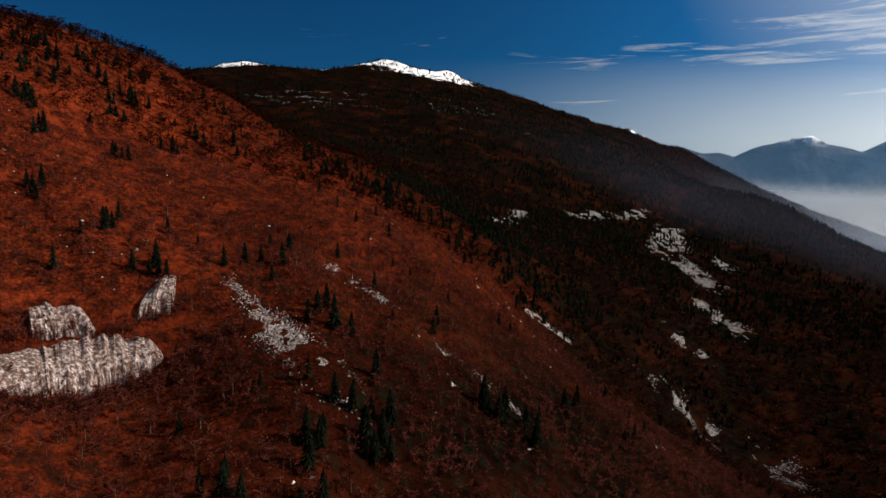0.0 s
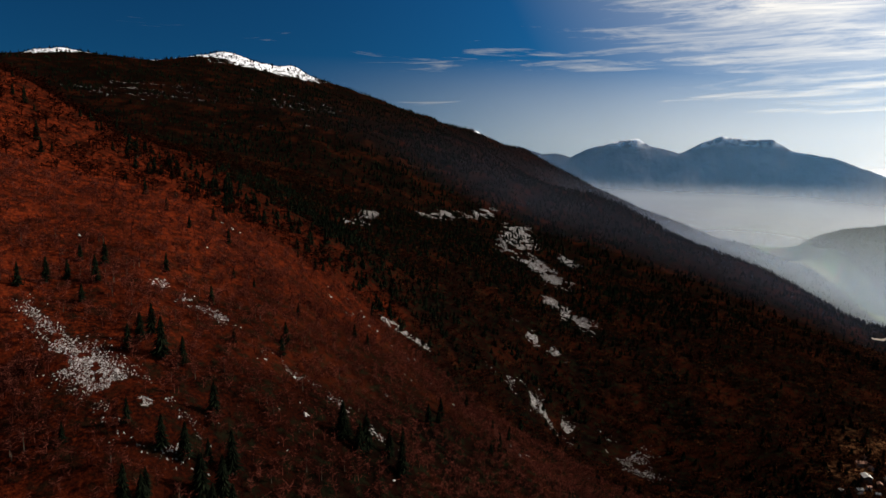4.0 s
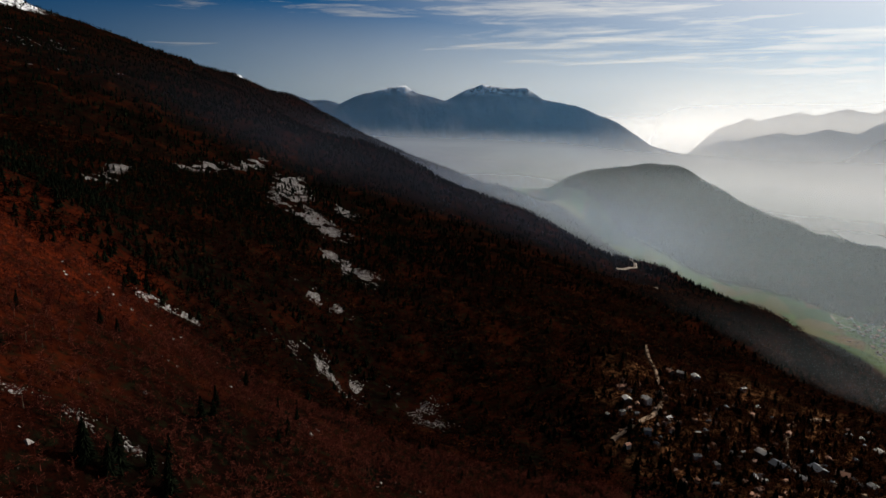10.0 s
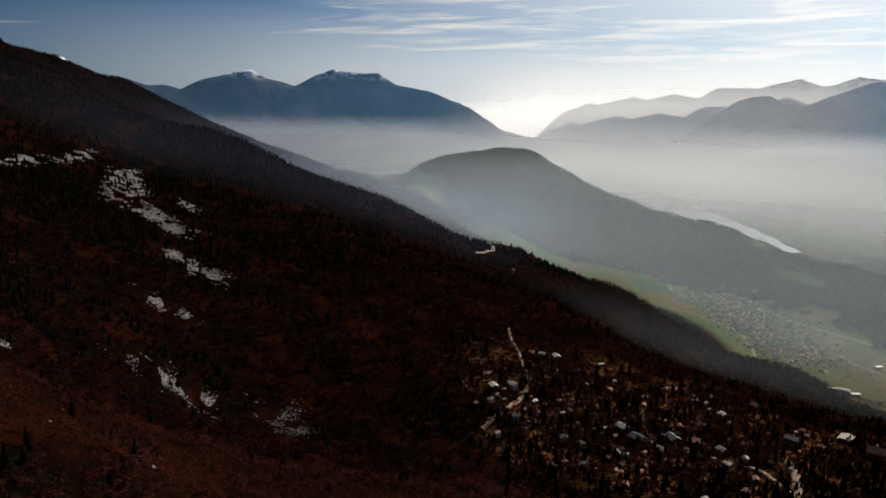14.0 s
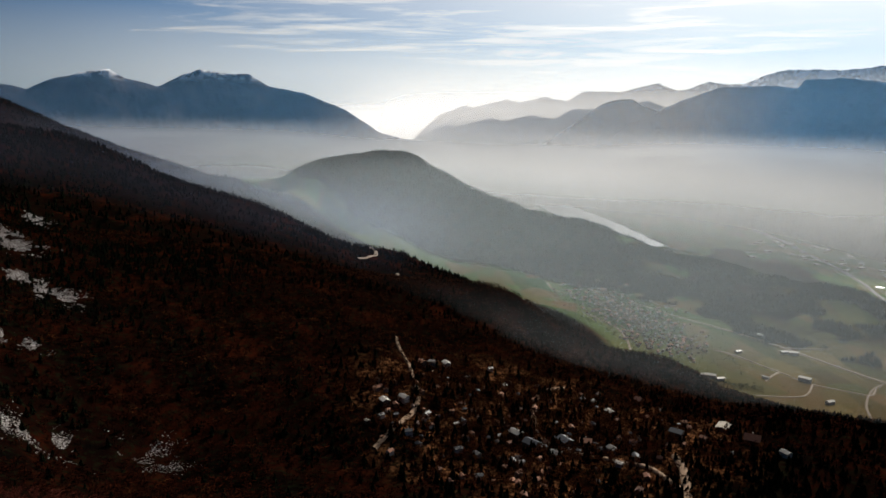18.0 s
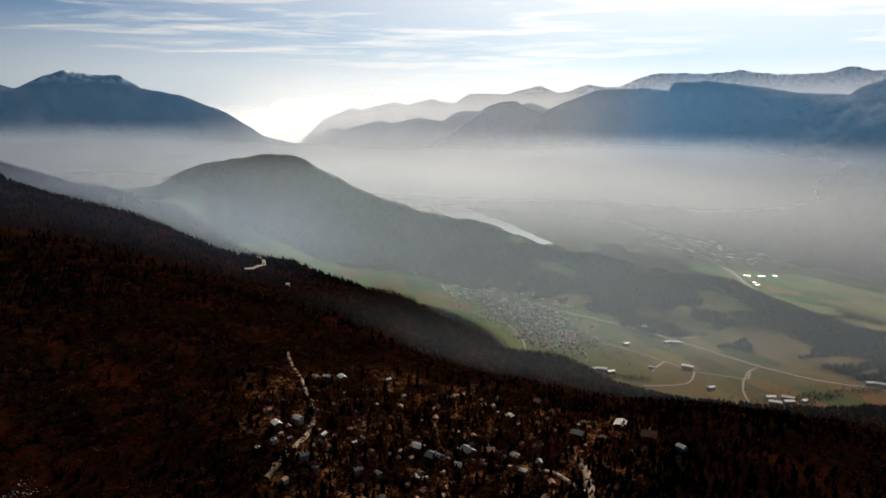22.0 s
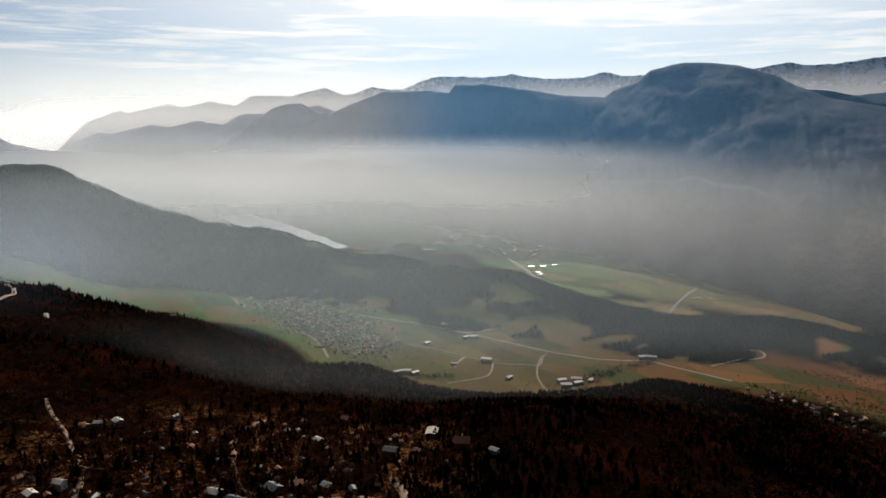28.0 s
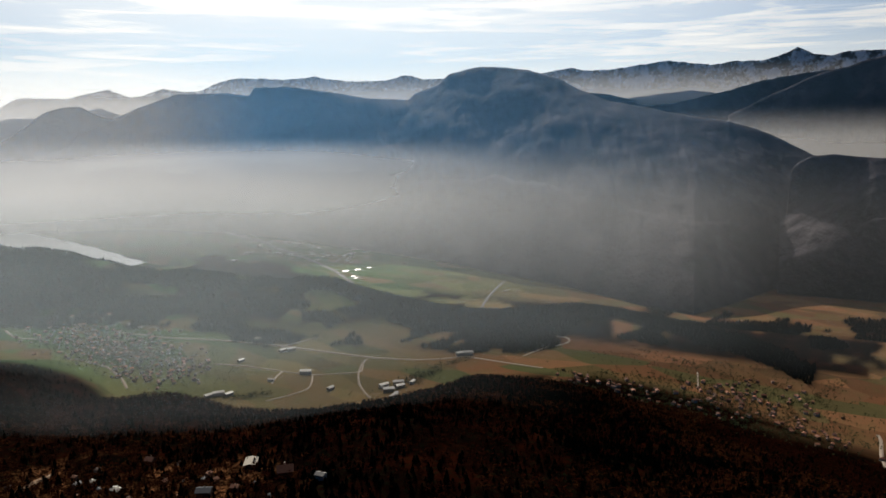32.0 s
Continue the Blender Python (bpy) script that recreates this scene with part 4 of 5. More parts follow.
def cliff_scrub():
    """Thin trees crowding the foot and the brink of the long cliff."""
    y = RNG.uniform(-45, 75, 420)
    x = np.interp(y, [-45, 5, 21, 34, 55, 75], [-226, -222, -225, -224, -218, -222]) + 2.5 + np.abs(RNG.normal(0, 5, 420))
    y2 = RNG.uniform(-45, 75, 120)
    x2 = np.interp(y2, [-45, 17, 42, 75], [-246, -253, -241, -236]) - np.abs(RNG.normal(0, 4, 120))
    p = np.r_[np.c_[x, y], np.c_[x2, y2]]
    plant("cliff_scrub", [bare_tree(110 + i, 8, 60, 0.017) for i in range(4)], p, RNG.uniform(4.0, 9.0, len(p)), SCRUB_TWIGS, "thin leafless trees along the foot of the cliff", "woodland", 0.9)


cliff_scrub()

# ---- rock ----


def stone_shape(seed):
    rng = np.random.RandomState(seed)
    v = np.array([(1, 0, 0), (-1, 0, 0), (0, 1, 0), (0, -1, 0), (0, 0, 0.8), (0, 0, -0.5)], float) * rng.uniform(0.6, 1.2, (6, 1)) + rng.normal(0, 0.12, (6, 3))
    f = [(4, 0, 2), (4, 2, 1), (4, 1, 3), (4, 3, 0), (5, 2, 0), (5, 1, 2), (5, 3, 1), (5, 0, 3)]
    return np.array([[v[i] for i in t] for t in f], np.float32)


STONES = [stone_shape(i) for i in range(5)]
LEDGES = [stone_shape(i + 9) * np.array((0.5, 3.2, 0.45), np.float32) for i in range(4)]


def scree_fields():
    for a, b, w, k in SCREE_LINES:
        a, b = np.array(a, float), np.array(b, float)
        length = np.hypot(*(b - a))
        n = int(length * w * (105.0 if np.hypot(*a) < 450 else 14.0) * k) + 150
        t = RNG.rand(n)[:, None]
        p = a + t * (b - a) + RNG.normal(0, w * 0.6, (n, 2))
        # broken into ledges that run along the contour
        z = land(p[:, 0], p[:, 1])
        s = 6.0 if np.hypot(*a) < 450 else 16.0
        g = fbm(p[:, 0] / s, p[:, 1] / s, 3) + 0.7 * fbm(z / (s * 0.30), (p[:, 0] - p[:, 1]) / (s * 3), 2)
        p = p[g > -0.01]
        far = np.hypot(*p.mean(0))
        plant("scree", STONES, p, RNG.uniform(0.25, 1.0, len(p)) ** 3 * (0.46 + far / 800), SCREE, "pale limestone scree among bare trees", "scree", 1.0)
    # scattered boulders and ledges of the near slope
    p = scatter(1500, 110, 420, -110, 0)
    p = p[fbm(p[:, 0] / 30, p[:, 1] / 30, 3) > 0.10]
    plant("boulders", STONES, p, RNG.uniform(0.3, 1.0, len(p)) ** 3 * 1.8, SCREE, "grey limestone boulders on the leaf litter", "boulders")
    # snow-laced ledges under the summit
    p = np.c_[RNG.uniform(-1480, -820, 6000), RNG.uniform(1000, 1650, 6000)]
    hz = land(p[:, 0], p[:, 1])
    band = np.exp(-((hz - 768) / 7) ** 2) + np.exp(-((hz - 742) / 6) ** 2) + np.exp(-((hz - 718) / 8) ** 2) + 0.35 * np.exp(-((hz - 648) / 6) ** 2)
    p = p[RNG.rand(len(p)) < band * step(-0.1, 0.1, fbm(p[:, 0] / 60, p[:, 1] / 60, 2))]
    plant("snow_ledges", LEDGES, p, RNG.uniform(0.4, 1.7, len(p)), SNOW, "snow lying on rock ledges below the summit", "snow", 1.2, -0.55)


SNOW = islands("old_snow", [(0.16, 0.15, 0.15), (0.34, 0.33, 0.34), (0.7, 0.7, 0.73)])
scree_fields()


def cliff(name, foot, top, label, seed):
    """A fluted limestone face between a foot line and a top line, (x, y, height)."""
    foot, top = np.array(foot, float), np.array(top, float)
    n, m = 130, 34
    s = np.linspace(0, 1, n)
    line = lambda L: np.stack([np.interp(s, np.linspace(0, 1, len(L)), L[:, k]) for k in range(3)], 1)
    f, t = line(foot), line(top)
    across = t[-1, :2] - t[0, :2]
    length = np.hypot(*across)
    out = np.array((across[1], -across[0], 0)) / length
    if out[0] < 0:
        out = -out
    U, V = np.meshgrid(s, np.linspace(0, 1, m), indexing="ij")
    edge = step(0, 0.10, U) * (1 - step(0.82, 1, U))
    P = f[:, None] + (t - f)[:, None] * (0.25 * V + 0.75 * V**4)[..., None]
    foot_z = land(f[:, 0], f[:, 1])[:, None] - 4.0
    brink = t[:, None, 2] + 3.5 * fbm(U * length / 11 + seed, U * 0 + seed, 3)
    P[..., 2] = foot_z + (foot_z * 0 + 3.0 + (brink - foot_z - 3.0) * edge) * V
    flute = 6.0 * fbm(U * length / 13 + seed, V * 0.5 + seed, 4) + 4.2 * fbm(U * length / 3.2, V * 0.5 + seed, 3) + 1.8 * fbm(U * length / 1.1, V * 3, 2)
    bulge = 2.6 * np.sin(np.pi * np.clip(V * 0.9 + 0.05, 0, 1)) ** 0.5
    P = P + out * ((flute + bulge) * edge - 2.5 * (1 - edge))[..., None]
    P[..., 2] += step(0.6, 1.0, V) * 4.0 * fbm(U * length / 4 + 9, V * 0 + seed, 3) * edge
    cap = P[:, -1:] - out * np.linspace(2, 9, 4)[None, :, None]
    cap[..., 2] = np.minimum(land(cap[..., 0], cap[..., 1]) - np.linspace(-0.2, 1.2, 4)[None] - 2.5 * (1 - edge[:, :1]), P[:, -1:, 2] + 0.5)
    P = np.concatenate([P, cap], 1)
    me = as_mesh(name, P.reshape(-1, 3), grid_faces(n, m + 4), CLIFF, False)
    return tagged(new(name, me), label, "cliff")


def cliff_rock(N, L, b):
    pos = position(N)
    mp = N.new("ShaderNodeMapping")
    mp.inputs["Scale"].default_value = (1.0, 1.0, 0.07)
    L.new(pos, mp.inputs[0])
    streak, fine = noise_node(N, L, mp.outputs[0], 0.8, 7, 0.7), noise_node(N, L, pos, 0.5, 7, 0.7)
    col = ramp(N, L, streak, [(0.41, (0.02, 0.012, 0.010)), (0.49, (0.15, 0.105, 0.095)), (0.64, (0.52, 0.44, 0.42))])
    col = mixed(N, L, ramp(N, L, fine, [(0.46, 0.0), (0.60, 0.85)]), col, (0.085, 0.038, 0.024))
    L.new(col, b.inputs["Base Color"])
    bump(N, L, b, streak, 0.9, 0.8)


CLIFF = material("streaked_limestone", cliff_rock)
cliff("limestone_cliff", [(-229, -45, 461), (-227, -3, 461), (-224, 5, 460), (-227, 21, 463), (-226, 34, 466), (-220, 55, 470)], [(-243, -45, 481), (-247, 3, 481), (-250, 17, 481), (-246, 30, 481), (-238, 42, 480), (-229, 55, 478)],
      "long pale fluted limestone cliff band on the slope", 2.0)
cliff("limestone_cliff", [(-257, 6, 482), (-255, 18, 482), (-251, 34, 482)], [(-268, 10, 493), (-268, 18, 494), (-260, 35, 490)], "short pale rock step above the long cliff", 5.0)
cliff("limestone_cliff", [(-250, 44, 485), (-246, 52, 487), (-243, 62, 488)], [(-259, 56, 494), (-260, 66, 501), (-255, 72, 500)], "pale limestone crag beside conifers", 8.0)

# ---- roads ----


def road(name, pts, width, mat, label, lift=0.9):
    """A strip of road laid over the ground, with sloping shoulders."""
    p = np.array(pts, float)
    d = np.r_[0, np.cumsum(np.hypot(*np.diff(p, axis=0).T))]
    n = max(int(d[-1] / 7), 8)
    s = np.linspace(0, d[-1], n)
    c = np.c_[np.interp(s, d, p[:, 0]), np.interp(s, d, p[:, 1])]
    for _ in range(3):
        c[1:-1] = 0.25 * c[:-2] + 0.5 * c[1:-1] + 0.25 * c[2:]
    t = np.gradient(c, axis=0)
    t /= np.maximum(np.hypot(*t.T), 1e-6)[:, None]
    nrm = np.c_[-t[:, 1], t[:, 0]]
    rows = []
    zc = land(c[:, 0], c[:, 1])
    for off, dz in ((-0.8, -1.6), (-0.5, 0.0), (0.0, 0.06), (0.5, 0.0), (0.8, -1.6)):
        q = c + nrm * off * width
        rows.append(np.c_[q, np.maximum(zc, land(q[:, 0], q[:, 1])) + lift + dz])
    v = np.stack(rows, 1)
    me = as_mesh(name, v.reshape(-1, 3), grid_faces(n, 5), mat, True)
    return tagged(new(name, me), label, "road", kind="structure")


road("road_hamlet", [(158, 810), (155, 779), (153, 710), (145, 660), (143, 638), (135, 592), (124, 573), (103, 547), (80, 520)], 2.9, LANE, "pale unpaved lane winding through the hillside hamlet", 1.7)
road("road_hamlet_east", [(345, 715), (300, 690), (273, 650), (252, 600), (240, 560), (262, 520), (300, 470), (300, 427)], 3.3, LANE, "narrow pale lane between hillside houses", 1.9)
road("road_hamlet_yard", [(330, 480), (320, 452), (306, 430), (290, 405)], 4.7, LANE, "pale gravel forecourt below tall conifers", 1.9)
road("road_hairpin_upper", [(200, 1400), (226, 1420), (252, 1470), (262, 1530), (258, 1580)], 5.0, TRACK, "pale hairpin of a forest road", 2.5)
road("road_hairpin_lower", [(236, 1250), (256, 1285), (270, 1330), (274, 1352)], 5.0, TRACK, "short bend of pale forest road", 2.5)
road("road_forest_bend", [(452, 1350), (440, 1335), (420, 1300), (432, 1262), (418, 1222)], 4.3, TRACK, "small loop of pale forest road", 2.5)
road("road_valley_main", [(1040, 1720), (1083, 1575), (1133, 1424), (1175, 1274), (1224, 1038), (1262, 940), (1300, 890), (1336, 862), (1337, 750), (1336, 668)], 4.7, TRACK, "straight pale valley road between fields")
road("road_field_east", [(1212, 1045), (1175, 1035), (1130, 1005), (1091, 971), (1060, 932), (1040, 900)], 3.4, TRACK, "curved pale farm track")
road("road_field_mid", [(1019, 1330), (1044, 1265), (1064, 1164), (1079, 1089), (1145, 1007), (1180, 1032)], 2.8, TRACK, "pale farm track between vineyards")
road("road_field_west", [(1079, 1089), (1048, 1062), (1017, 1044), (978, 1053), (930, 1075)], 2.8, TRACK, "forking pale farm track")
road("road_field_spur", [(1064, 1164), (1030, 1150), (1000, 1130)], 3.5, TRACK, "short grassy farm track")
road("road_field_cross", [(1175, 1274), (1215, 1250), (1262, 1230)], 3.5, TRACK, "straight farm track across the fields")
road("road_ridge_bend", [(1400, 745), (1486, 728), (1530, 690), (1550, 690), (1562, 712), (1550, 740)], 3.7, TRACK, "pale road bend round the end of the wooded ridge")
road("road_village_west", [(854, 1640), (870, 1590), (876, 1513), (849, 1419), (819, 1354)], 4.3, TRACK, "pale embankment road beside the village")
road("road_village_loop", [(900, 2000), (885, 1930), (905, 1870), (930, 1840)], 4.3, TRACK, "curving pale road at the village edge")
road("road_village_east", [(1493, 384), (1440, 372), (1386, 360)], 2.6, TRACK, "pale lane running down to the far village")
road("road_far_east", [(1340, 60), (1316, 55), (1216, 56), (1151, 51), (1080, 40)], 4.3, TRACK, "pale bend of road below the far village")
road("road_lower_valley", [(1950, 1700), (2080, 1900), (2200, 2150), (2300, 2420), (2420, 2700), (2500, 3000)], 9.9, ASPHALT, "wide road along the lower valley", 1.5)
road("road_lower_cross", [(1800, 1080), (1900, 1130), (2050, 1180), (2250, 1230)], 5.6, ASPHALT, "road crossing the lower valley floor", 1.5)

# ---- houses ----


def box(bm, x0, x1, y0, y1, z0, z1):
    vs = [bm.verts.new((x, y, z)) for x in (x0, x1) for y in (y0, y1) for z in (z0, z1)]
    for f in ((0, 1, 3, 2), (4, 6, 7, 5), (0, 4, 5, 1), (2, 3, 7, 6), (0, 2, 6, 4), (1, 5, 7, 3)):
        bm.faces.new([vs[i] for i in f])


def gabled_wall(w, d, h, rise):
    bm = bmesh.new()
    ring = [(-w / 2, -3.0), (w / 2, -3.0), (w / 2, h), (0, h + rise), (-w / 2, h)]
    a, b = [[bm.verts.new((x, y, z)) for x, z in ring] for y in (-d / 2, d / 2)]
    bm.faces.new(a), bm.faces.new(b[::-1])
    for i in range(5):
        j = (i + 1) % 5
        bm.faces.new((a[i], b[i], b[j], a[j]))
    bmesh.ops.recalc_face_normals(bm, faces=bm.faces)
    return bm


def gabled_roof(w, d, h, rise, over=0.6, thick=0.22):
    bm = bmesh.new()
    k = rise / (w / 2)
    for s in (-1, 1):
        e = s * (w / 2 + over)
        pts = [(0, h + rise + thick), (e, h - k * over + thick), (e, h - k * over), (0, h + rise)]
        a, b = [[bm.verts.new((x, y, z)) for x, z in pts] for y in (-d / 2 - over, d / 2 + over)]
        bm.faces.new(a), bm.faces.new(b[::-1])
        for i in range(4):
            j = (i + 1) % 4
            bm.faces.new((a[i], b[i], b[j], a[j]))
    bmesh.ops.recalc_face_normals(bm, faces=bm.faces)
    return bm


def house(w, d, h, rise, wall_mat, roof_mat, label, group, detail=True, name="house"):
    ob = empty(name)
    part("wall", gabled_wall(w, d, h, rise), wall_mat, ob)
    part("roof", gabled_roof(w, d, h, rise), roof_mat, ob)
    bm = bmesh.new()
    box(bm, w * 0.18, w * 0.18 + 0.7, -0.4, 0.4, h, h + rise + 0.9)
    part("chimney", bm, PLASTER, ob)
    if detail:
        bm = bmesh.new()
        box(bm, -0.5, 0.5, -d / 2 - 0.06, -d / 2, -0.2, 2.0)
        part("door", bm, WOOD, ob, "brown wooden door")
    rows = [1.0, 3.6] if h > 4.5 and detail else [1.2]
    for z in rows:
        for x in (-w * 0.3, w * 0.3):
            bm = bmesh.new()
            box(bm, x - 0.5, x + 0.5, -d / 2 - 0.05, -d / 2 + 0.02, z, z + 1.2)
            part("window", bm, PANE, ob, "dark glazed window")
    if detail:
        bm = bmesh.new()
        box(bm, -w / 2 - 0.05, -w / 2 + 0.02, -0.6, 0.6, 1.1, 2.3)
        part("window", bm, PANE, ob, "dark glazed window")
    return tagged(ob, label, name.replace("_", " "), group)


def set_down(ob, x, y, turn, s=1.0):
    ob.matrix_basis = Matrix.LocRotScale((x, y, ground_z(x, y) + 0.8), Euler((0, 0, turn)), (s, s, s))


def spaced(cand, gap, taken):
    out = []
    for p in cand:
        if all((p[0] - q[0]) ** 2 + (p[1] - q[1]) ** 2 > gap * gap for q in taken):
            out.append(p)
            taken.append(p)
    return out


BIG_HOUSES = [(219, 564, 0.5, 1, 1.15), (226, 543, 0.5, 2, 1.2), (238, 519, 0.7, 1, 1.0), (258, 542, 0.2, 2, 1.1), (276, 537, 1.1, 0, 1.0), (290, 514, 0.3, 1, 0.9), (101, 585, 0.2, 1, 0.9), (120, 592, 0.6, 1, 0.9),
              (171, 730, 0.4, 0, 0.9), (202, 738, 0.1, 1, 1.0), (185, 735, 0.9, 1, 0.9), (412, 486, 0.8, 3, 1.35), (407, 661, 0.3, 3, 0.9), (346, 618, 0.2, 1, 0.9), (360, 522, 0.6, 2, 1.0), (415, 450, 0.2, 1, 0.8)]


def hamlet():
    g = "houses of the hillside hamlet"
    kinds = [house(8.0, 10.0, 5.2, 2.2, OLD_PLASTER, ROOF_TILE, "plastered hillside house with a brown tiled gable roof", g), house(7.0, 9.5, 4.6, 1.6, OLD_PLASTER, ROOF_PALE, "small house with a pale sheet roof among bare trees", g),
             house(8.5, 11.0, 5.4, 2.0, OLD_PLASTER, ROOF_DARK, "hillside house with a dark slate roof", g), house(8.0, 9.0, 4.8, 2.6, WOOD, ROOF_TILE, "timber chalet with a reddish tiled roof", g),
             house(5.5, 7.0, 3.0, 1.4, WOOD, ROOF_DARK, "low wooden shed with a dark roof beside a lane", g), house(6.5, 8.0, 4.2, 1.9, OLD_PLASTER, ROOF_TILE, "small plastered house with a worn tiled roof", g)]
    used, taken = [False] * 6, []

    def put(k, x, y, turn, s):
        ob = copy_thing(kinds[k], Matrix()) if used[k] else kinds[k]
        used[k] = True
        set_down(ob, x, y, turn, s)

    for x, y, turn, k, s in BIG_HOUSES:
        put(k, x, y, turn, s)
        taken.append((x, y))
    rng = np.random.RandomState(4)
    cand = np.r_[np.c_[rng.normal(215, 80, 900), rng.normal(575, 75, 900)], np.c_[rng.normal(145, 35, 300), rng.normal(640, 90, 300)], np.c_[rng.normal(330, 45, 300), rng.normal(660, 50, 300)]]
    cand = cand[(in_hamlet(cand) > 0.3) & (cand[:, 1] > 400)]
    for x, y in spaced(cand, 7.5, taken)[:170]:
        k = rng.choice(6, p=[0.22, 0.09, 0.17, 0.18, 0.17, 0.17])
        put(k, x, y, rng.choice([0.3, 1.87]) + rng.normal(0, 0.35), rng.uniform(0.34, 0.62))
    big = house(10.5, 15.0, 4.5, 1.2, OLD_PLASTER, ROOF_CREAM, "long building with a cream sheet roof in the woods", "")
    set_down(big, 434, 552, -0.9, 1.0)


def village(centres, n, gap, kinds, label_group, seed):
    rng = np.random.RandomState(seed)
    cand = np.concatenate([np.c_[rng.normal(x, sx, 400), rng.normal(y, sy, 400)] for x, y, sx, sy in centres])
    rng.shuffle(cand)
    used, taken = [False] * len(kinds), []
    for x, y in spaced(cand, gap, taken)[:n]:
        k = rng.randint(len(kinds))
        ob = copy_thing(kinds[k], Matrix()) if used[k] else kinds[k]
        used[k] = True
        set_down(ob, x, y, rng.choice([-0.35, 1.2]) + rng.normal(0, 0.45), rng.uniform(0.42, 0.78))


def villages():
    g = "houses of the valley village"
    kinds = [house(9, 12, 5.5, 2.2, VILLAGE_PLASTER, VILLAGE_TILE, "plastered village house with a tiled roof", g, False, "village_house"), house(10, 11, 6.5, 2.0, VILLAGE_PLASTER, VILLAGE_TILE, "tall plastered village house with a low tiled roof", g, False, "village_house"),
             house(9, 16, 4.5, 1.6, VILLAGE_PLASTER, VILLAGE_TILE, "long village building with a tiled roof", g, False, "village_house"), house(8, 10, 5.0, 2.0, VILLAGE_PLASTER, ROOF_DARK, "village house with a dark roof", g, False, "village_house")]
    village([(985, 1800, 45, 90), (965, 1640, 55, 80), (955, 1500, 50, 70), (930, 1390, 40, 50)], 300, 10.5, kinds, g, 8)
    g = "houses of the eastern village"
    kinds = [house(9, 11, 6.0, 2.2, VILLAGE_PLASTER, VILLAGE_TILE, "old village house with a red-brown tiled roof", g, False, "stone_house"), house(8, 12, 5.5, 2.0, VILLAGE_PLASTER, VILLAGE_TILE, "stone-walled village house with a tiled roof", g, False, "stone_house"),
             house(8, 10, 5.0, 1.8, VILLAGE_PLASTER, VILLAGE_TILE, "small village house with a faded tiled roof", g, False, "stone_house")]
    village([(1330, 230, 55, 45), (1420, 250, 60, 35), (1390, 310, 40, 30), (1240, 130, 40, 30), (1240, 400, 30, 60), (1285, 520, 25, 40)], 150, 12, kinds, g, 9)
    g = "scattered valley farmhouses"
    farm = house(9, 18, 5.0, 1.6, VILLAGE_PLASTER, ROOF_PALE, "farm building with a pale roof beside a field track", g, False, "farmhouse")
    spots = [(1176, 1357), (1152, 1251), (1166, 1237), (1080, 1110), (1040, 1004), (1102, 915), (1085, 890), (1070, 862), (888, 1189), (905, 1180), (1012, 1144), (914, 1161), (1340, 875), (1350, 860), (1060, 1290), (1110, 880), (1125, 895), (1140, 870), (1055, 855)]
    for k, (x, y) in enumerate(spots):
        ob = farm if k == 0 else copy_thing(farm, Matrix())
        set_down(ob, x, y, 0.4 + (k * 37 % 10) * 0.15, 0.75 + (k * 53 % 10) * 0.06)


def warehouses():
    first = None
    rng = np.random.RandomState(3)
    spots = [(2118, 1156, 36, 1), (2033, 1765, 30, 0), (2010, 1735, 44, 0), (2623, 1865, 40, 1), (2590, 1840, 30, 1), (2432, 2316, 40, 0), (2367, 2055, 60, 0), (2293, 2507, 36, 0), (2502, 3002, 46, 1), (2475, 2864, 40, 0), (2447, 2439, 44, 1), (2358, 1953, 28, 0), (2140, 1120, 24, 1), (2330, 2250, 30, 0), (2400, 2600, 40, 1), (2240, 2380, 26, 0), (2250, 1980, 26, 1), (2160, 2120, 22, 0)]
    spots = [(x, y, 0.38 * s, q) for x, y, s, q in spots]
    spots += [(x, y, rng.uniform(12, 20), 1) for x, y in np.c_[rng.normal(2330, 130, 40), rng.normal(2250, 230, 40)]]
    for x, y, s, _ in spots:
        if first is None:
            ob = empty("warehouse")
            bm = bmesh.new()
            box(bm, -0.5, 0.5, -0.3, 0.3, -0.1, 0.16)
            part("wall", bm, PLASTER, ob)
            part("roof", gabled_roof(0.6, 1.0, 0.16, 0.05, 0.01, 0.01), ROOF_PALE, ob).rotation_euler = (0, 0, radians(90))
            first = tagged(ob, "large pale-roofed shed on the lower valley floor", "warehouse", "sheds of the lower valley")
        else:
            ob = copy_thing(first, Matrix())
        ob.matrix_basis = Matrix.LocRotScale((x, y, ground_z(x, y) + 0.3), Euler((0, 0, rng.uniform(-0.9, 0.2))), (s * 1.3, s * 1.3, s))


def lake():
    t = np.linspace(0, 1, 40)
    west = np.c_[1500 + 300 * t, 2650 + 1500 * t]
    east = np.c_[np.interp(t, [0, 0.2, 0.42, 0.69, 0.95, 1], [1790, 1850, 1905, 1945, 1978, 1900]) + 6 * np.sin(t * 40), 2700 + 1480 * t]
    v = np.stack([west, east], 1).reshape(-1, 2)
    me = as_mesh("water", np.c_[v, np.full(len(v), -50.0)], grid_faces(40, 2), WATER, True)
    tagged(new("water", me), "still lake shining white under the low sun", "lake", kind="structure")


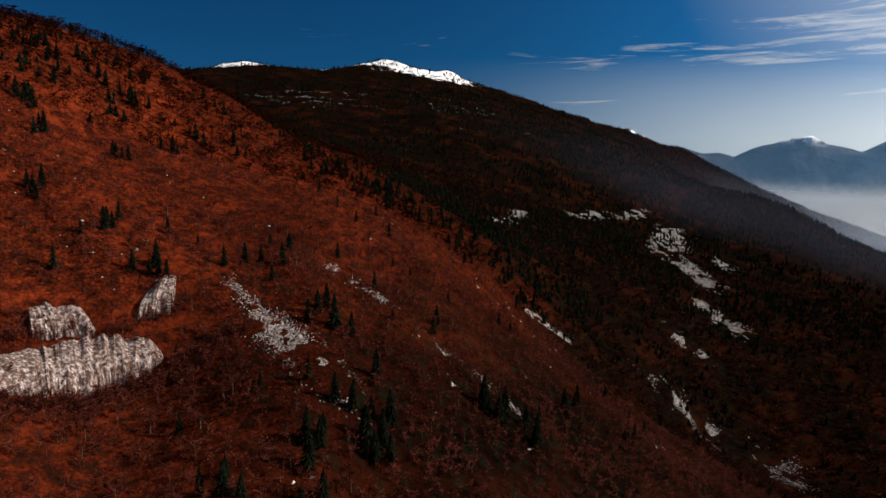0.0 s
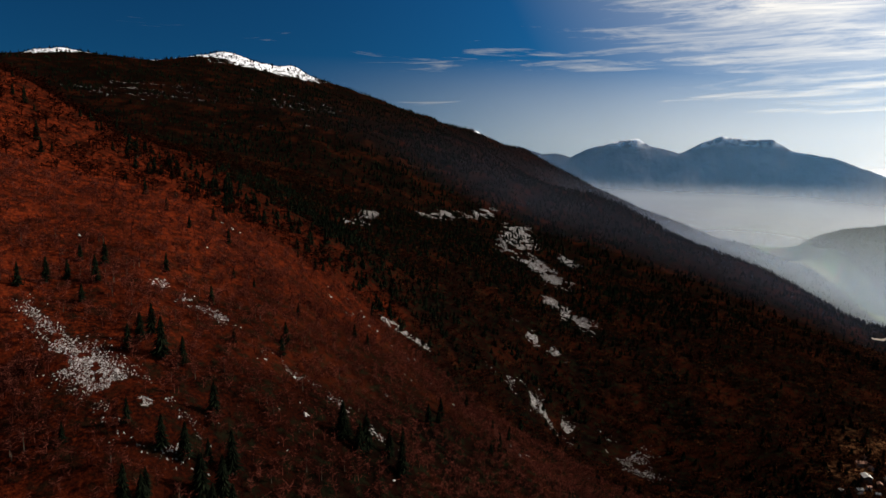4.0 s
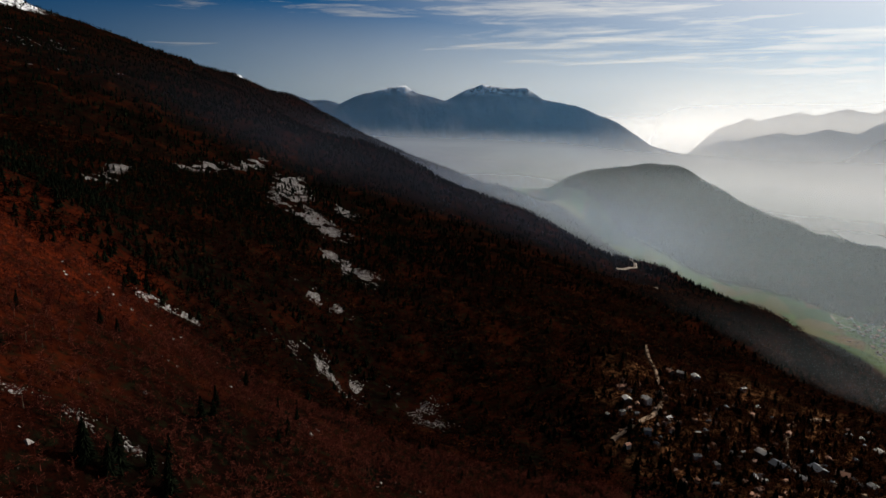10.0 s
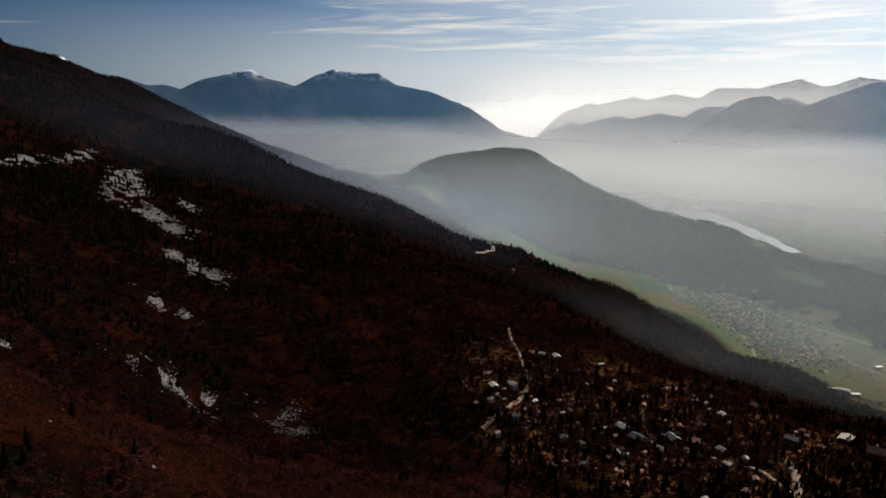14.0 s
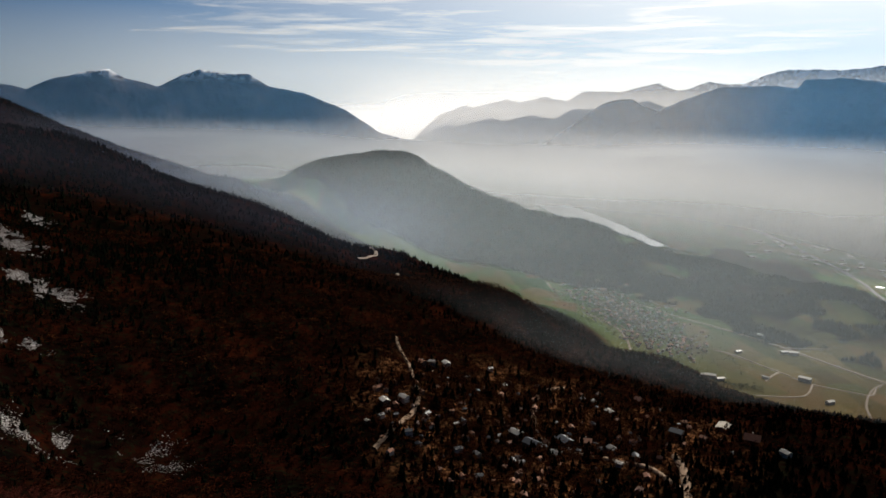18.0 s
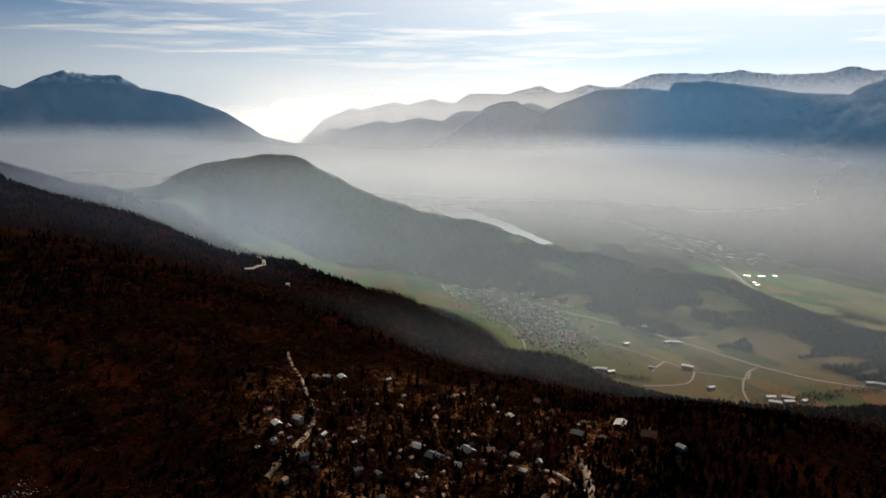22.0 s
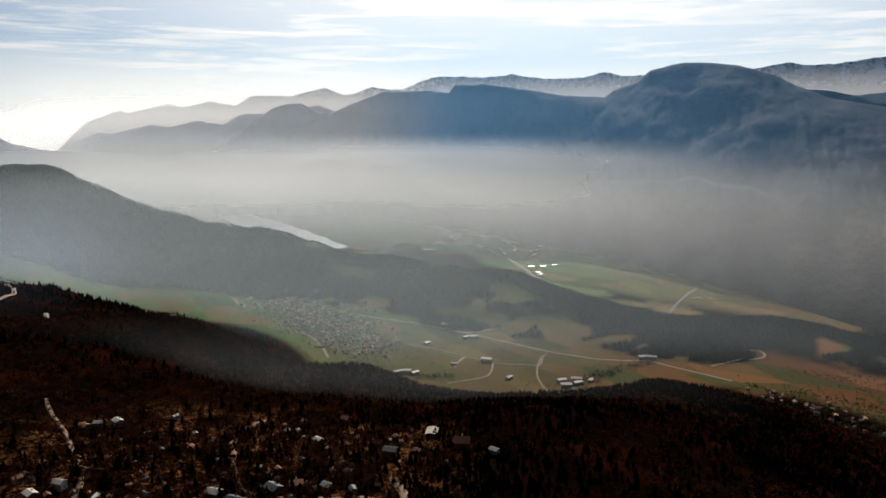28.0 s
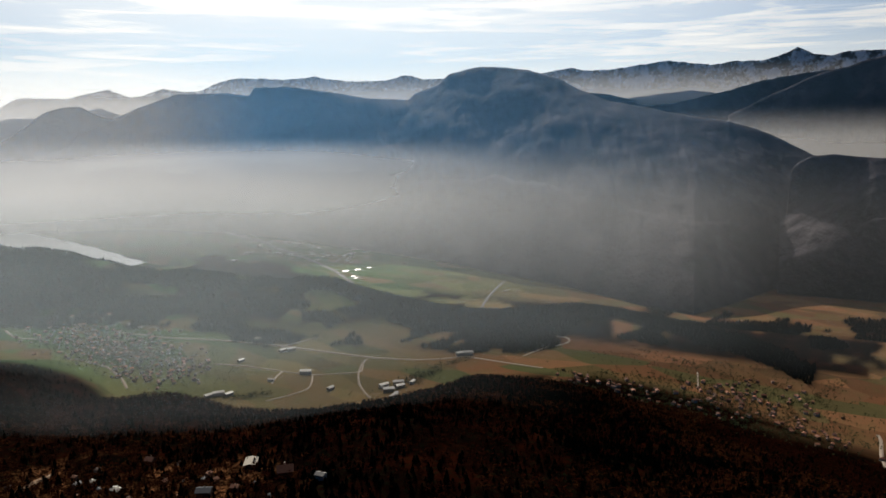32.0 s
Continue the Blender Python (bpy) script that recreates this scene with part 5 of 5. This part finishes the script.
hamlet()
villages()
warehouses()
lake()


def hamlet_trees():
    p = np.c_[RNG.normal(235, 95, 3600), RNG.normal(585, 90, 3600)]
    p = p[in_hamlet(p) > 0.1]
    k = RNG.rand(len(p)) < 0.12
    plant("garden_trees", [bare_tree(130 + i, 6, 36, 0.030) for i in range(4)], p[~k], RNG.uniform(4, 9.5, (~k).sum()), LARCH, "brown leafless trees between the hamlet houses", "trees", 1.5)
    plant("garden_conifers", [conifer(130 + i, 7, 7) for i in range(3)], p[k], RNG.uniform(6, 14, k.sum()), NEEDLES, "dark conifers between the hamlet houses", "trees", 1.7)


hamlet_trees()


def village_trees():
    p = np.r_[np.c_[RNG.normal(960, 62, 3600), RNG.normal(1620, 165, 3600)], np.c_[RNG.normal(1340, 105, 2200), RNG.normal(280, 120, 2200)], np.c_[RNG.normal(1110, 60, 120), RNG.normal(890, 30, 120)]]
    plant("garden_trees", [bare_tree(70 + i, 5, 16, 0.05) for i in range(4)], p, RNG.uniform(4, 9, len(p)), OLIVE, "garden trees and hedges between village houses", "trees", 1.4)
    q = []
    for a, b in (((1262, 1230), (1224, 1300)), ((1120, 890), (1240, 880)), ((1240, 880), (1330, 840)), ((1130, 870), (1230, 860)), ((960, 1090), (900, 1150)), ((1400, 760), (1500, 740)), ((1330, 640), (1240, 400)), ((1350, 560), (1420, 340)), ((1480, 620), (1600, 250)), ((1250, 620), (1180, 420)), ((1560, 560), (1500, 300)), ((1420, 180), (1600, 120)), ((1150, 260), (1280, 60))):
        a, b = np.array(a, float), np.array(b, float)
        q.append(a + RNG.rand(110, 1) * (b - a) + RNG.normal(0, 7, (110, 2)))
    q = np.concatenate(q)
    plant("hedgerow", [bare_tree(80 + i, 5, 16, 0.06) for i in range(4)], q, RNG.uniform(4, 8, len(q)), OLIVE, "dark hedgerows along field edges", "hedge", 1.4)


OLIVE = islands("hedge_foliage", [(0.014, 0.03, 0.016), (0.035, 0.05, 0.024), (0.08, 0.065, 0.035)])
village_trees()
